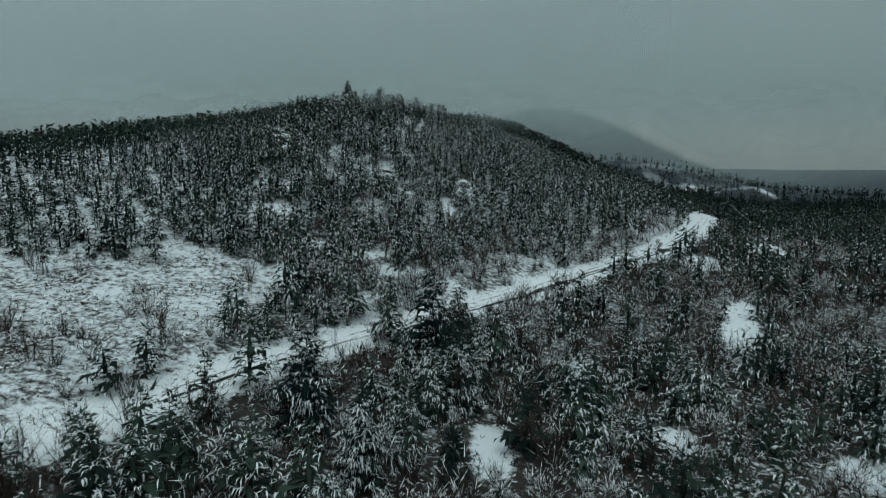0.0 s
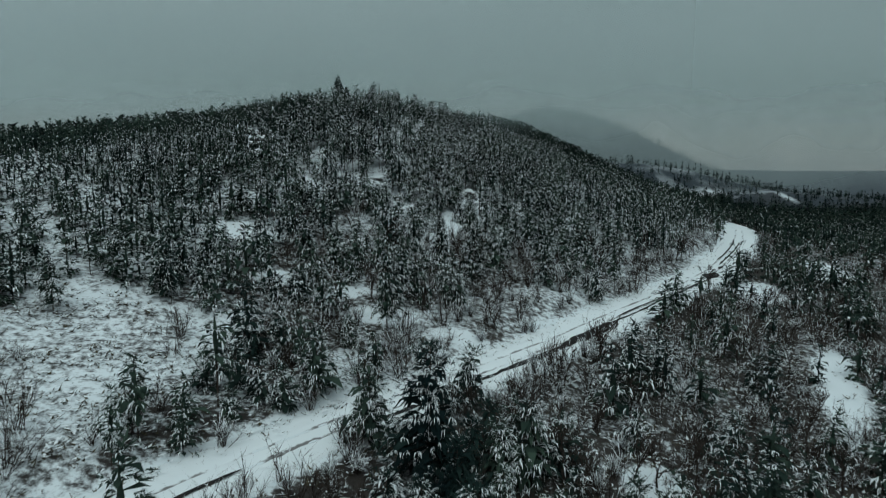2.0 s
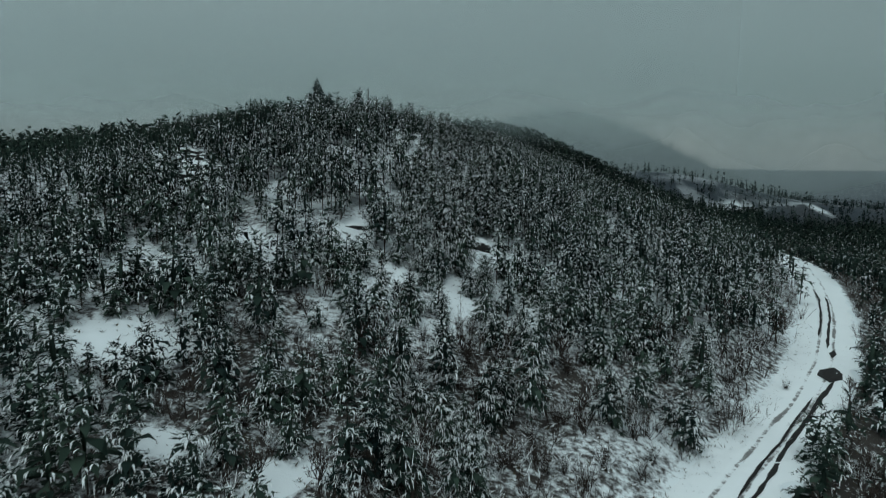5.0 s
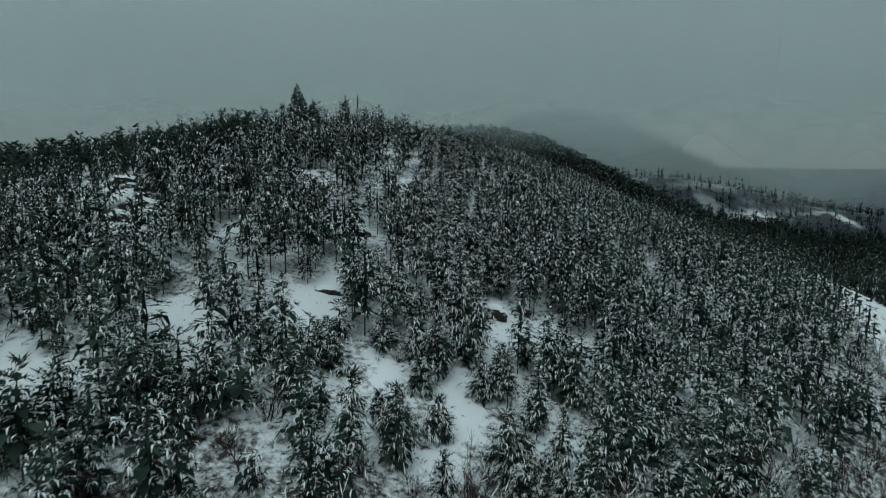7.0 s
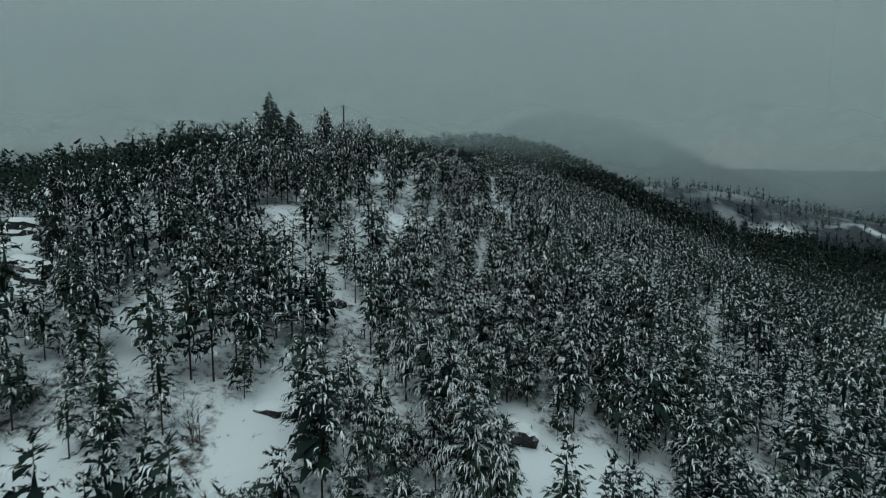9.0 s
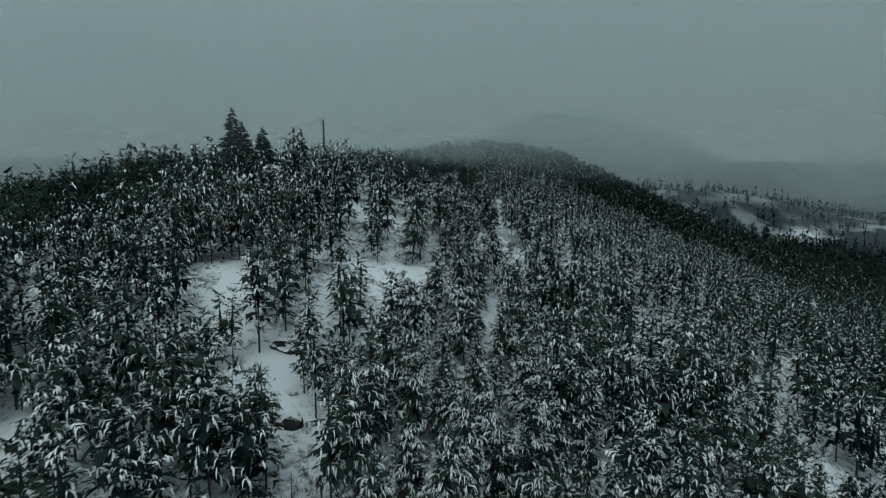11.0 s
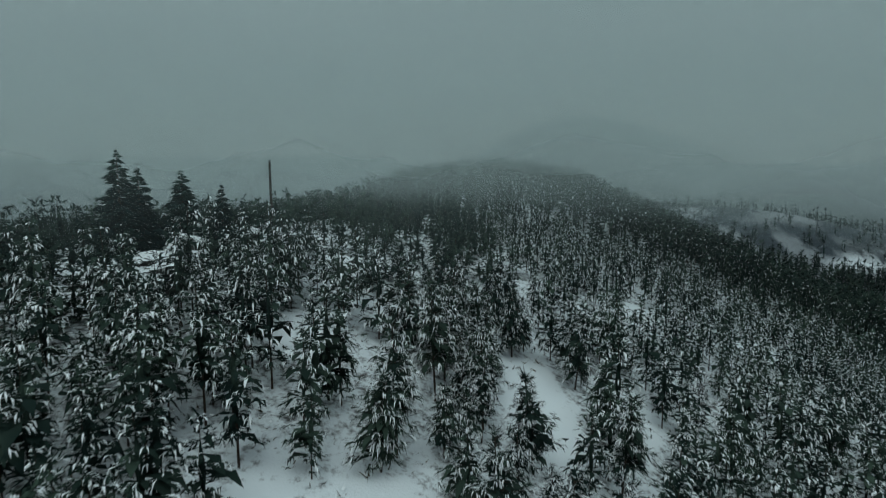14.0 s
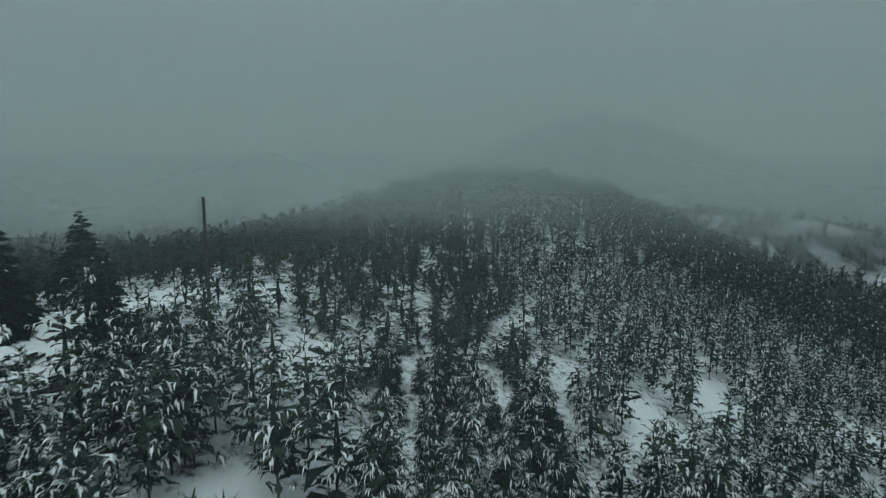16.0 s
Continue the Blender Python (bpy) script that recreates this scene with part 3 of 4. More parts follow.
# ---- the track ----
def strip(name, offset, half, lift, mats, s0, s1, cols=3, rag=0.0, attr=False, seed=0):
    """A ribbon along the track, offset to its uphill side, with ragged edges."""
    line = spline(TRACK, 60)[s0:s1]
    zz = np.interp(np.linspace(0, 1, 60 * (len(TRACK) - 1) + 1), np.linspace(0, 1, len(LINE_Z)), LINE_Z)[s0:s1]
    d = np.gradient(line, axis=0)
    nrm = np.stack([-d[:, 1], d[:, 0]], 1) / np.linalg.norm(d, axis=1)[:, None]
    us = np.linspace(-1, 1, cols)
    vs, wear = [], []
    for k, u in enumerate(us):
        edge = half + rag * (grain(line[:, 0] + 50 * np.sign(u) + seed, line[:, 1], 1.9) - 0.5) * 2 * abs(u)
        taper = np.minimum(1, np.minimum(np.arange(len(line)), np.arange(len(line))[::-1]) / 6.0)
        pos = line + nrm * (offset + 0.5 * (grain(line[:, 0] + seed, line[:, 1], 7) - 0.5))[:, None] + nrm * (u * edge * taper)[:, None]
        across = offset + u * half
        rut = math.exp(-((across - 0.95) / 0.33) ** 2) + math.exp(-((across + 0.95) / 0.33) ** 2)
        low = lift - 0.10 * rut * attr + 0.09 * attr * (grain(pos[:, 0], pos[:, 1], 0.9) - 0.5) - (0.25 if attr and abs(u) > 0.99 else 0)
        vs.append(np.column_stack([pos, zz + low]))
        wear.append(np.full(len(line), rut))
    n, v = len(line), np.vstack(vs)
    t = []
    for c in range(cols - 1):
        i = np.arange(n - 1) + c * n
        t.append(np.stack([i, i + n, i + n + 1, i + 1], 1)[:, ::-1])
    me = mesh_of(name, v, np.vstack(t), mats)
    me.polygons.foreach_set("use_smooth", np.ones(len(me.polygons), bool))
    if attr:
        at = me.attributes.new("wear", "FLOAT", "POINT")
        at.data.foreach_set("value", np.concatenate(wear).astype(np.float32))
    return me


road = tagged(new("road", strip("road", 0.3, 4.3, 0.10, [M_ROAD], 0, ROAD_END, 33, 0.9, True)), "snow-covered dirt track with wheel ruts", "road", kind="structure")
for off, half, s0, s1, k in ((-1.9, 1.0, 432, 482, 1), (-2.0, 0.5, 366, 440, 11), (-1.7, 0.24, 474, 596, 2), (-0.7, 0.13, 486, 574, 3), (-1.5, 1.35, 591, 611, 4), (-0.9, 0.6, 622, 634, 5),
                             (-0.9, 0.22, 180, 270, 6), (-2.0, 0.26, 300, 372, 7), (-0.3, 0.17, 634, 730, 8), (1.0, 0.15, 650, 740, 9)):
    part("rut", strip("rut", off, half, 0.13, [M_MUD], s0, s1, 5, min(0.22, half * 0.6), False, k * 13.7), road, "dark wet mud in a wheel rut")


# ---- forest ----
rng = np.random.RandomState(11)
jx, jy = np.meshgrid(np.arange(-190, 260, 2.7), np.arange(36, 425, 2.7))
jx = jx.ravel() + rng.uniform(-1.3, 1.3, jx.size)
jy = jy.ravel() + rng.uniform(-1.3, 1.3, jy.size)
ux = np.concatenate([rng.uniform(-75, 75, 420), rng.uniform(-62, 24, 420)])
uy = np.concatenate([rng.uniform(196, 330, 420), rng.uniform(135, 216, 420)])
jx, jy = np.concatenate([jx, ux]), np.concatenate([jy, uy])
keep = (np.abs(jx) < 14 + 0.7 * jy) & (jx > -150) & ~((jx < -24) & (jy > 372))
jx, jy = jx[keep], jy[keep]
p_pine, p_brush, p_meadow, p_dist, p_side = cover(jx, jy)
roll = rng.rand(len(jx))
free = np.min([np.hypot(jx - q[0], jy - q[1]) for q in SPECIAL + TALL], axis=0) > 2.4
clump = 1 - (0.6 - 0.75 * smooth(0.38, 0.55, grain(jx, jy, 8.5))) * smooth(162, 150, jy) * smooth(-26, -15, jx)
# the stand opens up below the summit
clump = clump * (1 - 0.28 * smooth(180, 195, jy) * smooth(264, 246, jy) * smooth(-48, -40, jx) * smooth(46, 34, jx))
is_pine = (roll < p_pine * clump * (0.5 + 0.5 * smooth(0.33, 0.56, 0.6 * grain(jx, jy, 8) + 0.4 * grain(jx, jy, 21)) + 0.25 * np.maximum(smooth(-18, -34, jx), smooth(205, 225, jy)))) & free
is_bush = (~is_pine) & (rng.rand(len(jx)) < p_brush * 0.95)
jz = ground_z(jx, jy)

ridge = smooth(213, 224, jy + 0.75 * np.abs(jx + 25) * (jx < -25) - 9 * (jx > -36) - 12 * (jx > -28) + 3 * rng.normal(0, 1, len(jx))) * (jx < 5) + smooth(335, 350, jy) * (jx >= 5)
low = smooth(165, 140, jy) + (p_side < 0)

# slender pines, broad bushy pines, low dark pines of the ridge
NEAR = [dict(height=7.6, bare=0.24, radius=2.05), dict(height=8.3, bare=0.30, radius=1.95), dict(height=6.8, bare=0.20, radius=2.05), dict(height=7.8, bare=0.26, radius=1.9),
        dict(height=5.2, bare=0.03, radius=2.5), dict(height=6.2, bare=0.05, radius=2.6), dict(height=3.8, bare=0.02, radius=2.0),
        dict(height=6.2, bare=0.10, radius=2.2), dict(height=5.3, bare=0.06, radius=2.2),
        dict(height=7.4, bare=0.20, radius=1.95), dict(height=6.7, bare=0.18, radius=2.0), dict(height=7.2, bare=0.02, radius=3.0)]
SNOWY = (0.84, 0.88, 0.80, 0.84, 0.84, 0.88, 0.9, 0.03, 0.02, 0.74, 0.68, 0.5)
near_kinds = []
for k, kw in enumerate(NEAR):
    dark, broad = k in (7, 8, 11), k in (4, 5, 6, 11)
    tr, cr, ld = pine(40 + k, whorls=11, arms=7, tufts=3.4 if broad else 2.9, fingers=4, thick=0.052, needles=5, mass=0.075, snowy=SNOWY[k], boughs=2, core=0.1, **kw)
    v, t, m = joined(cr, ld)
    near_kinds.append([mesh_of("trunk", *tr.arrays()[:2], [M_BARK]), mesh_of("crown", v, t, [M_DARK if dark else M_PINE, M_SNOW], m)])
MID, FAR, TINY = [], [], []
for k, kw in enumerate(NEAR):
    wide = 1.3 if k in (4, 5, 6, 11) else 1.0
    MID.append(joined(*pine(140 + k, whorls=9, arms=5, tufts=2.1 * wide, fingers=2, thick=0.085, needles=3, mass=0.14, boughs=1, snowy=min(1.0, SNOWY[k] * 1.14), full=False, **kw)))
    FAR.append(joined(*pine(240 + k, whorls=7, arms=4, tufts=1.4 * wide, fingers=2, thick=0.10, needles=3, mass=0.2, big=1.1, boughs=1, core=0.2 if k in (7, 8) else 0.12, snowy=SNOWY[k] * 0.96, full=False, **kw)))
    TINY.append(joined(*pine(440 + k, whorls=6, arms=3, tufts=0.9 * wide, fingers=1, thick=0.12, needles=2, mass=0.34, big=1.5, boughs=1, core=0.22 if k in (7, 8) else 0.14, snowy=SNOWY[k] * 0.74, full=False, **kw)))


def tall(x, y):
    """Trees stay shorter towards the windy crest."""
    return 1 - 0.28 * np.maximum(smooth(226, 244, y) * (1 - smooth(300, 330, y)) * smooth(-55, -42, x), 0.9 * smooth(-36, -56, x) * (y < 240))


def kind_of(i):
    if rng.rand() < ridge[i]:
        return 7 + rng.randint(2)
    if p_side[i] < 0 and rng.rand() < 0.25:
        return 7 + rng.randint(2)
    if rng.rand() < low[i] * 0.75:
        return 4 + rng.randint(3)
    if rng.rand() < smooth(175, 230, jy[i]) * 0.8:
        return 9 + rng.randint(2)
    return rng.randint(4)


idx = np.nonzero(is_pine)[0]
kinds = np.array([kind_of(i) for i in idx])
# the trees that the flight passes nearest stand singly
rank = np.abs(jx[idx]) * rng.uniform(0.3, 1.0, len(idx)) + np.where((jy[idx] < 40) | (jy[idx] > 245), 1000, 0)
single = np.zeros(len(idx), bool)
single[np.argsort(rank)[:210]] = True
LABELS = ("slender young pine with snow-laden drooping branches", "slender young pine with snow-laden drooping branches", "young pine with snow-laden branches and bare lower trunk",
          "slender young pine with snow-laden drooping branches", "low bushy pine covered with snow", "broad bushy pine bowed under snow", "small bushy pine covered with snow",
          "dark green pine with little snow", "dark green pine with little snow",
          "slender pine lightly dusted with snow", "young pine lightly dusted with snow", "broad dark pine with snow on its branch tips")
firsts = {}
for i, k in zip(idx[single], kinds[single]):
    m = Matrix.LocRotScale((jx[i], jy[i], jz[i] - 0.1), Euler((rng.normal(0, 0.04), rng.normal(0, 0.04), rng.uniform(0, 6.283))), [rng.uniform(0.62, 1.18) * tall(jx[i], jy[i])] * 3)
    if k not in firsts:
        root = new("pine_tree")
        root.matrix_basis = m
        for n, me in zip(("trunk", "crown"), near_kinds[k]):
            part(n, me, root)
        firsts[k] = tagged(root, LABELS[k], "tree", group="pines of the hillside")
    else:
        ob = copy_thing(firsts[k], Matrix.LocRotScale(m.translation, m.to_quaternion(), None))
        ob.scale = m.to_scale()
for x, y, h, rad, bare_part, snow_part in TALL:
    tr, cr, ld = pine(int(900 + y), height=h, bare=bare_part, radius=rad, whorls=16, arms=8, tufts=6.0, fingers=4, thick=0.055, needles=6, mass=0.08, snowy=snow_part, boughs=2, core=0.1)
    root = new("pine_tree")
    root.matrix_basis = pose(x, y, float(ground_z(x, y)[0]) - 0.1)
    part("trunk", mesh_of("trunk", *tr.arrays()[:2], [M_BARK]), root)
    v, t, m = joined(cr, ld)
    part("crown", mesh_of("crown", v, t, [M_DARK, M_SNOW], m), root)
    tagged(root, "tall dark green pine beside the track", "tree", group="pines of the hillside")
for x, y, k, h in SPECIAL:
    if k not in firsts:
        root = new("pine_tree")
        for n, me in zip(("trunk", "crown"), near_kinds[k]):
            part(n, me, root)
        ob = firsts[k] = tagged(root, LABELS[k], "tree", group="pines of the hillside")
        ob.matrix_basis = pose(x, y, float(ground_z(x, y)[0]) - 0.1)
    else:
        ob = copy_thing(firsts[k], pose(x, y, float(ground_z(x, y)[0]) - 0.1, 0, 0, rng.uniform(0, 360)))
    ob.scale = [h / NEAR[k]["height"]] * 3
rest = idx[~single]
spots = np.column_stack([jx[rest], jy[rest], jz[rest] - 0.1, rng.uniform(0, 6.283, len(rest)), rng.uniform(0.68, 1.24, len(rest)) * tall(jx[rest], jy[rest]), kinds[~single]])
# how near the flight comes to each tree
reach = np.maximum.reduce([np.full(len(spots), 45.0), np.abs(spots[:, 0]) / 0.675, spots[:, 1] - 197])
mid = reach < 53
scatter("pine_forest", MID, spots[mid], [M_BARK, M_PINE, M_SNOW], "dense young pine forest dusted with snow", "forest")
far = (~mid) & (reach < 105)
scatter("far_pine_forest", FAR, spots[far], [M_BARK, M_PINE, M_SNOW], "dense pine forest dusted with snow", "forest")
scatter("outer_pine_forest", TINY, spots[~mid & ~far], [M_BARK, M_PINE, M_SNOW], "dense pine forest along the ridge and valley", "forest")

# woods on the hills beyond
qx, qy = rng.uniform(-250, 560, 4300), 418 + 480 * rng.rand(4300) ** 1.6
ok = np.abs(qx) < 0.72 * qy
qx, qy = qx[ok], qy[ok]
sel = opening(qx, qy) > 1
qx, qy = qx[sel], qy[sel]
tiny = [joined(*pine(340 + k, whorls=4, arms=3, tufts=0.6, fingers=1, thick=0.12, needles=2, mass=0.3, big=1.9, boughs=1, core=0.15, snowy=0.4, full=False, height=6.5, bare=0.06, radius=2.5)) for k in range(3)]
scatter("distant_woods", tiny, np.column_stack([qx, qy, ground_z(qx, qy), rng.uniform(0, 6.28, len(qx)), rng.uniform(0.65, 1.1, len(qx)), rng.randint(0, 3, len(qx))]),
        [M_BARK, M_DARK, M_SNOW], "far wooded hillside in the mist", "forest")

# ---- brushwood ----
bidx = np.nonzero(is_bush)[0]
BUSH = ((3.0, 0.2), (2.2, 0.5), (3.8, 0.08), (1.5, 0.75))
shrub_far = [joined(*shrub(520 + k, h, 9, 12, sn * 0.8, False)) for k, (h, sn) in enumerate(BUSH)]
shrub_meshes = []
for k, (h, sn) in enumerate(BUSH):
    v, t, m = joined(*shrub(500 + k, h, 15, 22, sn))
    shrub_meshes.append(mesh_of("bush", v, t, [M_TWIG, M_SNOW], m))
bk = rng.randint(0, 4, len(bidx))
brank = np.hypot(jx[bidx] * 1.0, np.maximum(jy[bidx] - 150, 0)) + np.where(jy[bidx] < 40, 1000, 0)
bsingle = np.zeros(len(bidx), bool)
bsingle[np.argsort(brank)[:260]] = True
BL = ("leafless grey-brown bush with bare twigs", "leafless bush with snow on its twigs", "tall leafless brown bush", "low bush bent under snow")
for i, k in zip(bidx[bsingle], bk[bsingle]):
    ob = new("bush", shrub_meshes[k])
    ob.matrix_basis = pose(jx[i], jy[i], jz[i], 0, 0, rng.uniform(0, 360)) @ Matrix.Scale(rng.uniform(0.75, 1.3), 4)
    tagged(ob, BL[k], "bush", group="leafless bushes")
for k, (x, y) in enumerate(EXTRA_BUSH):
    ob = new("bush", shrub_meshes[(0, 2, 1)[k % 3]])
    ob.matrix_basis = pose(x, y, float(ground_z(x, y)[0]), 0, 0, 70 * k) @ Matrix.Scale(1.15, 4)
    tagged(ob, BL[(0, 2, 1)[k % 3]], "bush", group="leafless bushes")
o = bidx[~bsingle]
o = o[rng.rand(len(o)) < np.where(jy[o] > 175, 0.55, 1.0)]
close = o[(jx[o] < 65) & (jy[o] < 135)]
reps = np.concatenate([o, close])
sx, sy = jx[reps] + rng.normal(0, 0.7, len(reps)), jy[reps] + rng.normal(0, 0.7, len(reps))
scatter("brushwood", shrub_far, np.column_stack([sx, sy, ground_z(sx, sy), rng.uniform(0, 6.28, len(sx)), rng.uniform(0.6, 1.25, len(sx)), rng.randint(0, 4, len(sx))]),
        [M_TWIG, M_SNOW], "thicket of leafless brown bushes with snow", "brushwood")

# ---- dead grass and bracken standing through the snow ----
def tuft(seed):
    r = np.random.RandomState(seed)
    g, s = Heap(), Heap()
    for _ in range(5):
        az, ln = r.uniform(0, 6.28), r.uniform(0.25, 0.6)
        a = np.array((r.normal(0, 0.12), r.normal(0, 0.12), -0.05))
        g.add(*spike(a, a + np.array((math.cos(az) * 0.9, math.sin(az) * 0.9, r.uniform(0.2, 0.8))) * ln, 0.075))
    for _ in range(2):
        a = np.array((r.normal(0, 0.15), r.normal(0, 0.15), 0.22))
        s.add(*kite(a, a + r.normal(0, 0.3, 3) * (1, 1, 0.3), 0.10, 0.3))
    return joined(g, s)


tx, ty = rng.uniform(-80, 60, 75000), rng.uniform(42, 250, 75000)
tp, tb, tm, td, ts = cover(tx, ty)
want = (0.75 * tm * (0.35 + 0.9 * (grain(tx, ty, 5) > 0.48)) + 0.30 * (1 - tm)) * (td > 3.4) * np.where(opening(tx, ty) > 0.9, 1.0, 0.5) * np.where(ty > 140, 0.35, 1.0) + np.where(ts > 0, 0.5, 0.12) * (td <= 4.4) * (td > 1.9)
g_ok = rng.rand(len(tx)) < want
tx, ty = tx[g_ok], ty[g_ok]
scatter("dead_grass", [tuft(600 + k) for k in range(4)], np.column_stack([tx, ty, ground_z(tx, ty), rng.uniform(0, 6.28, len(tx)), rng.uniform(0.4, 1.3, len(tx)) * np.where(ty < 105, 1.1, 0.9), rng.randint(0, 4, len(tx))]),
        [M_GRASS, M_SNOW], "tufts of dead grass and bracken standing through snow", "grass")


# ---- rocks ----
def rock_mesh(seed, sx, sy, sz):
    bm = bmesh.new()
    bmesh.ops.create_icosphere(bm, subdivisions=3, radius=1)
    r = random.Random(seed)
    off = Vector((r.uniform(0, 99), r.uniform(0, 99), 0))
    cuts = [Vector((r.gauss(0, 1), r.gauss(0, 1), r.gauss(0, 0.7))).normalized() for _ in range(7)]
    for v in bm.verts:
        for c in cuts:
            d = v.co.dot(c) - 0.72
            if d > 0:
                v.co -= c * d * 0.9
        v.co *= 1 + 0.22 * noise.noise(v.co * 1.6 + off) + 0.08 * noise.noise(v.co * 5 + off)
        v.co = Vector((v.co.x * sx, v.co.y * sy, v.co.z * sz))
    me = bpy.data.meshes.new("rock")
    bm.to_mesh(me)
    bm.free()
    me.materials.append(M_ROCK)
    return me


ROCKS = [(-14.5, 163.4, 1.9, 0.9, 0.7), (4.6, 167.2, 2.0, 1.6, 1.5), (8.6, 170.5, 1.0, 0.8, 0.8), (-41.5, 178, 4.0, 2.2, 1.7), (-44.5, 175, 2.2, 1.5, 1.3), (-50, 190, 3.2, 2.0, 1.6),
         (-46.5, 188, 1.8, 1.3, 1.1), (-13, 181, 1.6, 1.0, 1.0), (-15.0, 190, 1.6, 1.0, 0.9), (-37, 197.5, 2.2, 1.2, 0.9), (-30, 243, 3.0, 1.5, 1.2), (-26, 240, 2.6, 1.4, 1.2), (-31.5, 238, 2.4, 1.6, 1.1),
         (-28, 235.5, 3.0, 1.5, 1.0), (-24.5, 232, 2.4, 1.3, 0.9), (-27.5, 230, 2.6, 1.4, 1.2), (-33, 233, 3.0, 2.0, 1.4), (-21.5, 226, 2.2, 1.2, 0.9), (-36, 226, 3.0, 1.8, 1.3), (-38, 216, 2.4, 1.6, 1.2),
         (-6.8, 230, 1.2, 0.8, 0.5), (-13, 243, 1.5, 0.9, 0.8), (-12, 246.5, 1.2, 0.8, 0.7), (17, 318, 3.0, 1.4, 1.2), (21.5, 320, 2.6, 1.4, 1.3), (23.5, 315, 2.0, 1.2, 1.0), (28, 312, 1.6, 1.0, 1.0), (-52, 186, 2.0, 1.4, 1.3),
         (20, 63, 0.9, 0.8, 1.0), (-22.5, 246, 1.6, 1.0, 0.9)]
for k, (x, y, a, b, c) in enumerate(ROCKS):
    ob = new("rock", rock_mesh(k, a, b, c))
    ob.matrix_basis = pose(x, y, float(ground_z(x, y)[0]) + c * 0.15, random.uniform(-8, 8), random.uniform(-8, 8), random.uniform(-25, 25))
    tagged(ob, "dark grey boulder capped with snow on the slope", "rock", group="boulders of the hillside")


# ---- spruces and pole on the summit ----
def spruce(x, y, top, radius, seed):
    r = np.random.RandomState(seed)
    trunk, crown, load = Heap(), Heap(), Heap()
    height = top - float(ground_z(x, y)[0])
    layers = int(height * 3.1)
    trunk.add(*stick([(0, 0, -0.5), (0, 0, height * 0.5), (0, 0, height)], [0.02 * height, 0.011 * height, 0.01], 7))
    for k in range(layers):
        f = (k + r.uniform(-0.2, 0.2)) / layers
        h = height * (0.06 + 0.92 * f)
        reach = radius * ((1 - f) ** 0.8 * r.uniform(0.75, 1.15) + 0.04)
        for b in range(max(5, int(11 * (1 - f) + 4))):
            az = b * 2.399 + k * 1.1 + r.normal(0, 0.2)
            ln = reach * r.uniform(0.5, 1.25)
            out = np.array((math.cos(az), math.sin(az), 0))
            a, dip = np.array((0, 0, h + r.normal(0, 0.16))), r.uniform(0.05, 0.5)
            b1 = a + out * ln + np.array((0, 0, -ln * dip + 0.2 * ln * f))
            crown.add(*dart(a, b1, 0.13 + ln * 0.16, 0.6, 0.6, 4))
            side = np.array((-out[1], out[0], 0))
            for q in (0.45, 0.65, 0.85):
                s = a + (b1 - a) * q
                for sg in (-1, 1):
                    e = s + (out * 0.6 + side * sg * 0.8 + np.array((0, 0, -0.35))) * ln * 0.28 * r.uniform(0.7, 1.3)
                    crown.add(*dart(s, e, 0.05 + 0.05 * ln, 0.6, 0.5, 3))
            if r.rand() < 0.12:
                load.add(*dart(a + (b1 - a) * 0.45 + (0, 0, 0.1), b1 + (0, 0, 0.08), 0.06 + ln * 0.05, 0.4, 0.5, 4))
    root = new("spruce_tree")
    root.matrix_basis = pose(x, y, float(ground_z(x, y)[0]), 0, 0, r.uniform(0, 360))
    part("trunk", mesh_of("trunk", *trunk.arrays()[:2], [M_BARK]), root)
    v, t, m = joined(crown, load)
    part("crown", mesh_of("crown", v, t, [M_DARK, M_SNOW], m), root)
    tagged(root, "tall dark green spruce with tiered branches on the summit", "tree", group="spruces of the summit")


for k, (x, y, z, rad) in enumerate(SPRUCES):
    spruce(x, y, z, rad, 700 + k)


def pole(x, y, height):
    root = new("utility_pole")
    z = float(ground_z(x, y)[0])
    root.matrix_basis = pose(x, y, z)
    part("shaft", mesh_of("shaft", *stick([(0, 0, -0.6), (0, 0, height * 0.5), (0, 0, height)], [0.19, 0.165, 0.14], 10), [M_POLE]), root)
    part("antenna_rod", mesh_of("antenna_rod", *stick([(-0.42, 0, height - 2.2), (-0.42, 0, height + 0.5)], [0.02, 0.015], 6), [M_POLE]), root, "thin rod beside the pole top")
    for h in (height - 2.0, height - 0.6):
        part("bracket", mesh_of("bracket", *stick([(-0.44, 0, h), (0.1, 0, h)], [0.025, 0.025], 5), [M_POLE]), root)
    tagged(root, "tall dark wooden pole on the summit", "pole")


pole(-23.7, 254.0, POLE_H)


# ---- hut on the summit ----
def box_mesh(name, lo, hi, mat, bevel=0.0, jitter=0.0):
    bm = bmesh.new()
    bmesh.ops.create_cube(bm, size=1)
    for v in bm.verts:
        v.co = Vector([lo[k] + (v.co[k] + 0.5) * (hi[k] - lo[k]) for k in range(3)])
    if bevel:
        bmesh.ops.bevel(bm, geom=bm.edges[:], offset=bevel, segments=3, affect="EDGES")
    if jitter:
        bmesh.ops.subdivide_edges(bm, edges=bm.edges[:], cuts=3, use_grid_fill=True)
        for v in bm.verts:
            v.co.z += jitter * noise.noise(v.co * 0.9)
    me = bpy.data.meshes.new(name)
    bm.to_mesh(me)
    bm.free()
    me.materials.append(mat)
    return me


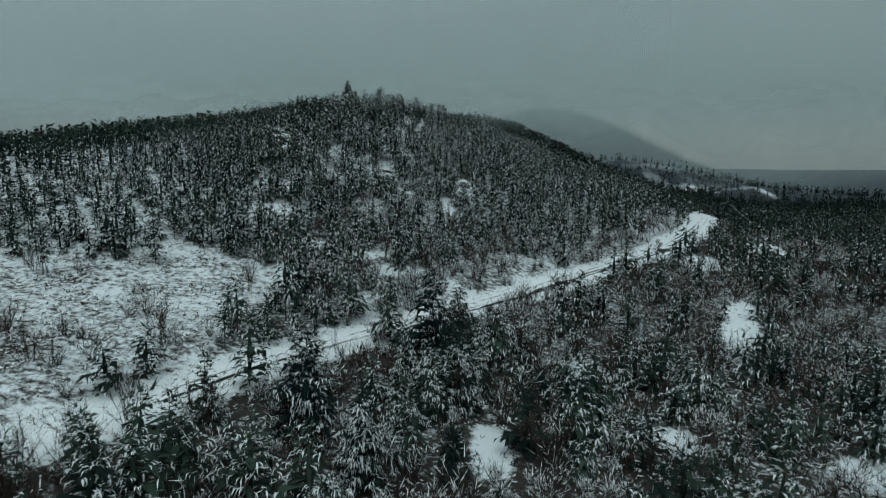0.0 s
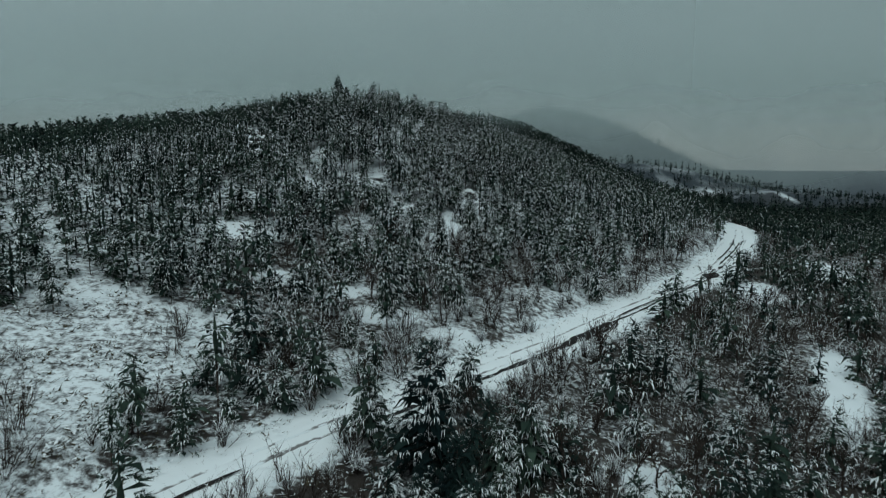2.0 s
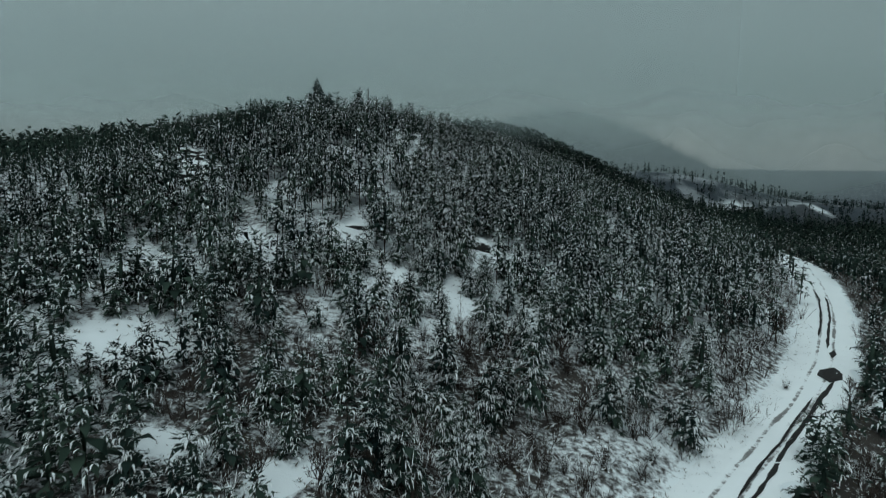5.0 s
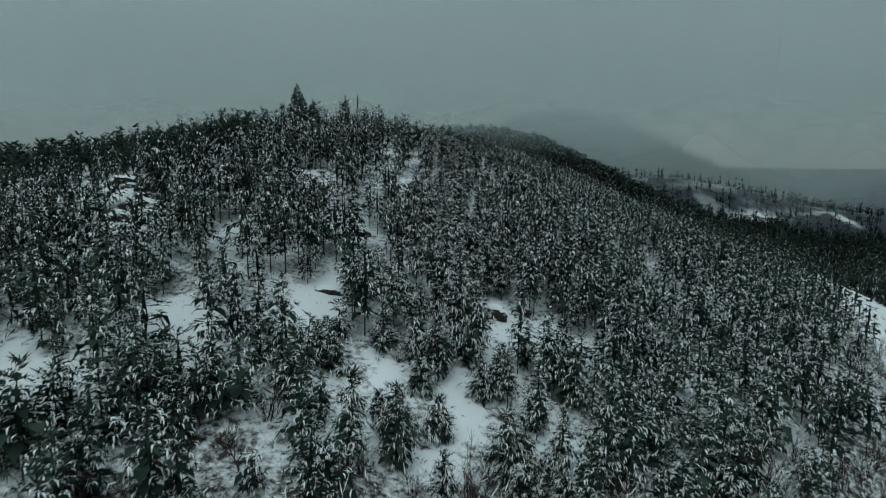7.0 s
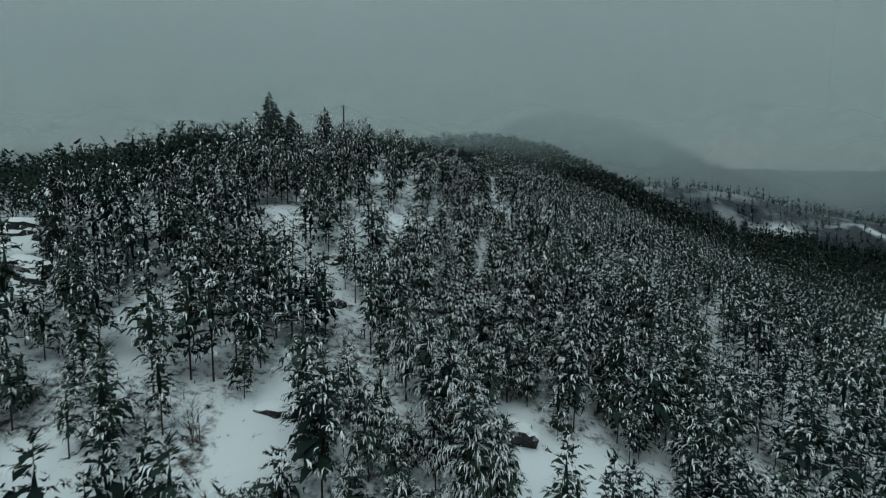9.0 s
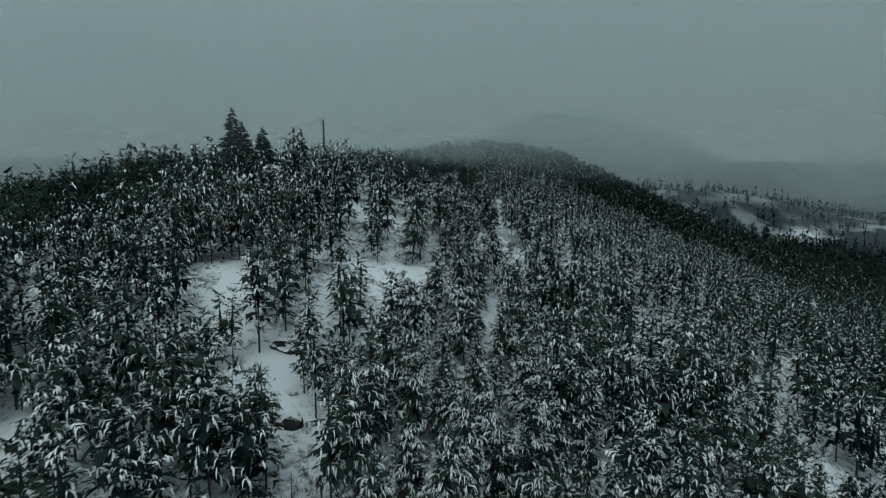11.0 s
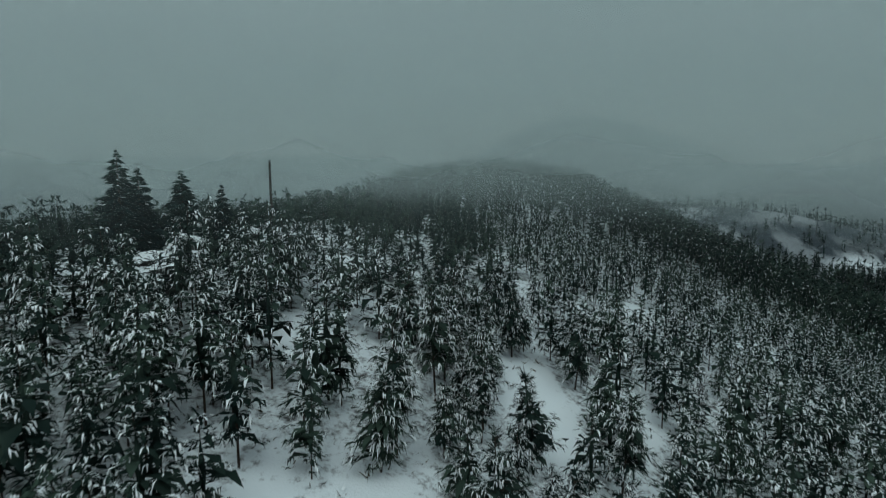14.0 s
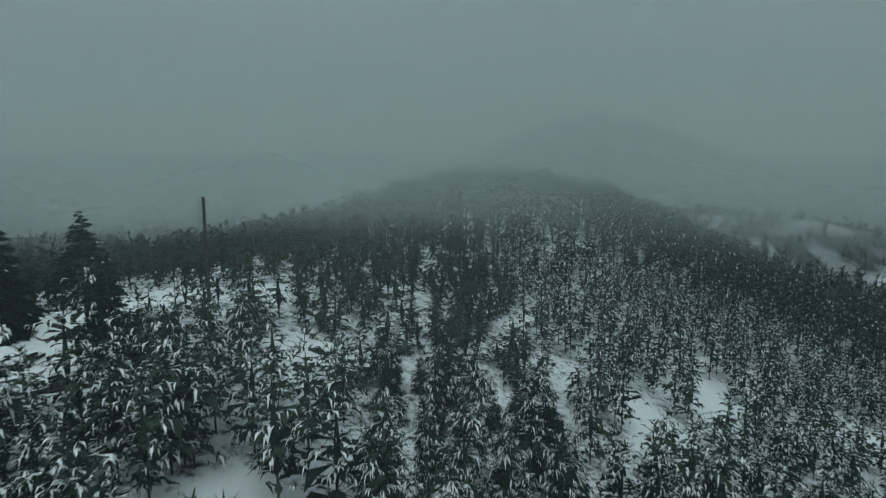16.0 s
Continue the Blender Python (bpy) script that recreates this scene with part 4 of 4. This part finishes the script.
def hut(x, y, wide, deep, top):
    root = new("hut")
    z = float(ground_z(x, y)[0])
    root.matrix_basis = pose(x, y, z, 0, 0, 4)
    h = top - z
    part("wall", box_mesh("wall", (-wide / 2 + 0.3, -deep / 2 + 0.3, -1.5), (wide / 2 - 0.3, deep / 2 - 0.3, h - 0.44), M_STONE, 0.04), root, "dark stone wall in the shade of the eaves")
    part("roof_slab", box_mesh("roof_slab", (-wide / 2, -deep / 2, h - 0.44), (wide / 2, deep / 2, h - 0.26), M_STONE, 0.03), root)
    part("roof_snow", box_mesh("roof_snow", (-wide / 2 + 0.02, -deep / 2 + 0.02, h - 0.26), (wide / 2 - 0.02, deep / 2 - 0.02, h + 0.04), M_SNOW, 0.11, 0.08), root, "thick smooth snow on the flat roof")
    part("chimney", box_mesh("chimney", (wide / 2 - 1.15, -deep / 2 + 0.7, h - 0.1), (wide / 2 - 0.8, -deep / 2 + 1.05, h + 0.42), M_STONE, 0.03), root)
    tagged(root, "low stone hut with a snow-covered flat roof among spruces", "hut")


hut(-25.3, 244.6, 4.8, 5.2, 59.4)


# ---- leafless trees ----
def put_bare_tree(x, y, height, seed):
    limbs, fine = bare_tree(seed, height)
    root = new("bare_tree")
    root.matrix_basis = pose(x, y, float(ground_z(x, y)[0]))
    part("trunk", mesh_of("trunk", *limbs.arrays()[:2], [M_TWIG]), root)
    part("crown", mesh_of("crown", *fine.arrays()[:2], [M_TWIG]), root)
    return tagged(root, "leafless broadleaved tree with fine grey-brown twigs", "tree", group="leafless trees of the slope")


bare_kinds = [put_bare_tree(x, y, h, 800 + k) for k, (x, y, h) in enumerate(BARE[:4])]
more = list(BARE[4:])
while len(more) < 120:
    x, y = rng.uniform(-22, 95), rng.uniform(48, 175)
    c = cover(np.array([x]), np.array([y]))
    if abs(x) < 0.68 * y and rng.rand() < c[1][0] * (1.0 if c[4][0] < 0 else 0.7) and c[3][0] > 5:
        more.append((x, y, rng.uniform(3.2, 6.2)))
for x, y, h in more:
    k = rng.randint(4)
    ob = copy_thing(bare_kinds[k], pose(x, y, float(ground_z(x, y)[0]), 0, 0, rng.uniform(0, 360)))
    ob.scale = [h / BARE[k][2]] * 3


# ---- upright sheets standing in for low cloud over the ridge ----
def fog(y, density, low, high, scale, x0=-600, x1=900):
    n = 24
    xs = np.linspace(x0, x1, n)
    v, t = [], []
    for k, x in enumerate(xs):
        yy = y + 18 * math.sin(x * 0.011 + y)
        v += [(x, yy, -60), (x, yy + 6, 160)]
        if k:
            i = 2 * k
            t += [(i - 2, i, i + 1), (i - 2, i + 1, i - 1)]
    me = mesh_of("fog_sheet", v, t, [make_fog("fog", density, low, high, scale)])
    tagged(new("fog_sheet", me), "thin grey see-through sheet standing in for cloud over the ridge", "fog", group="low cloud", kind="structure")


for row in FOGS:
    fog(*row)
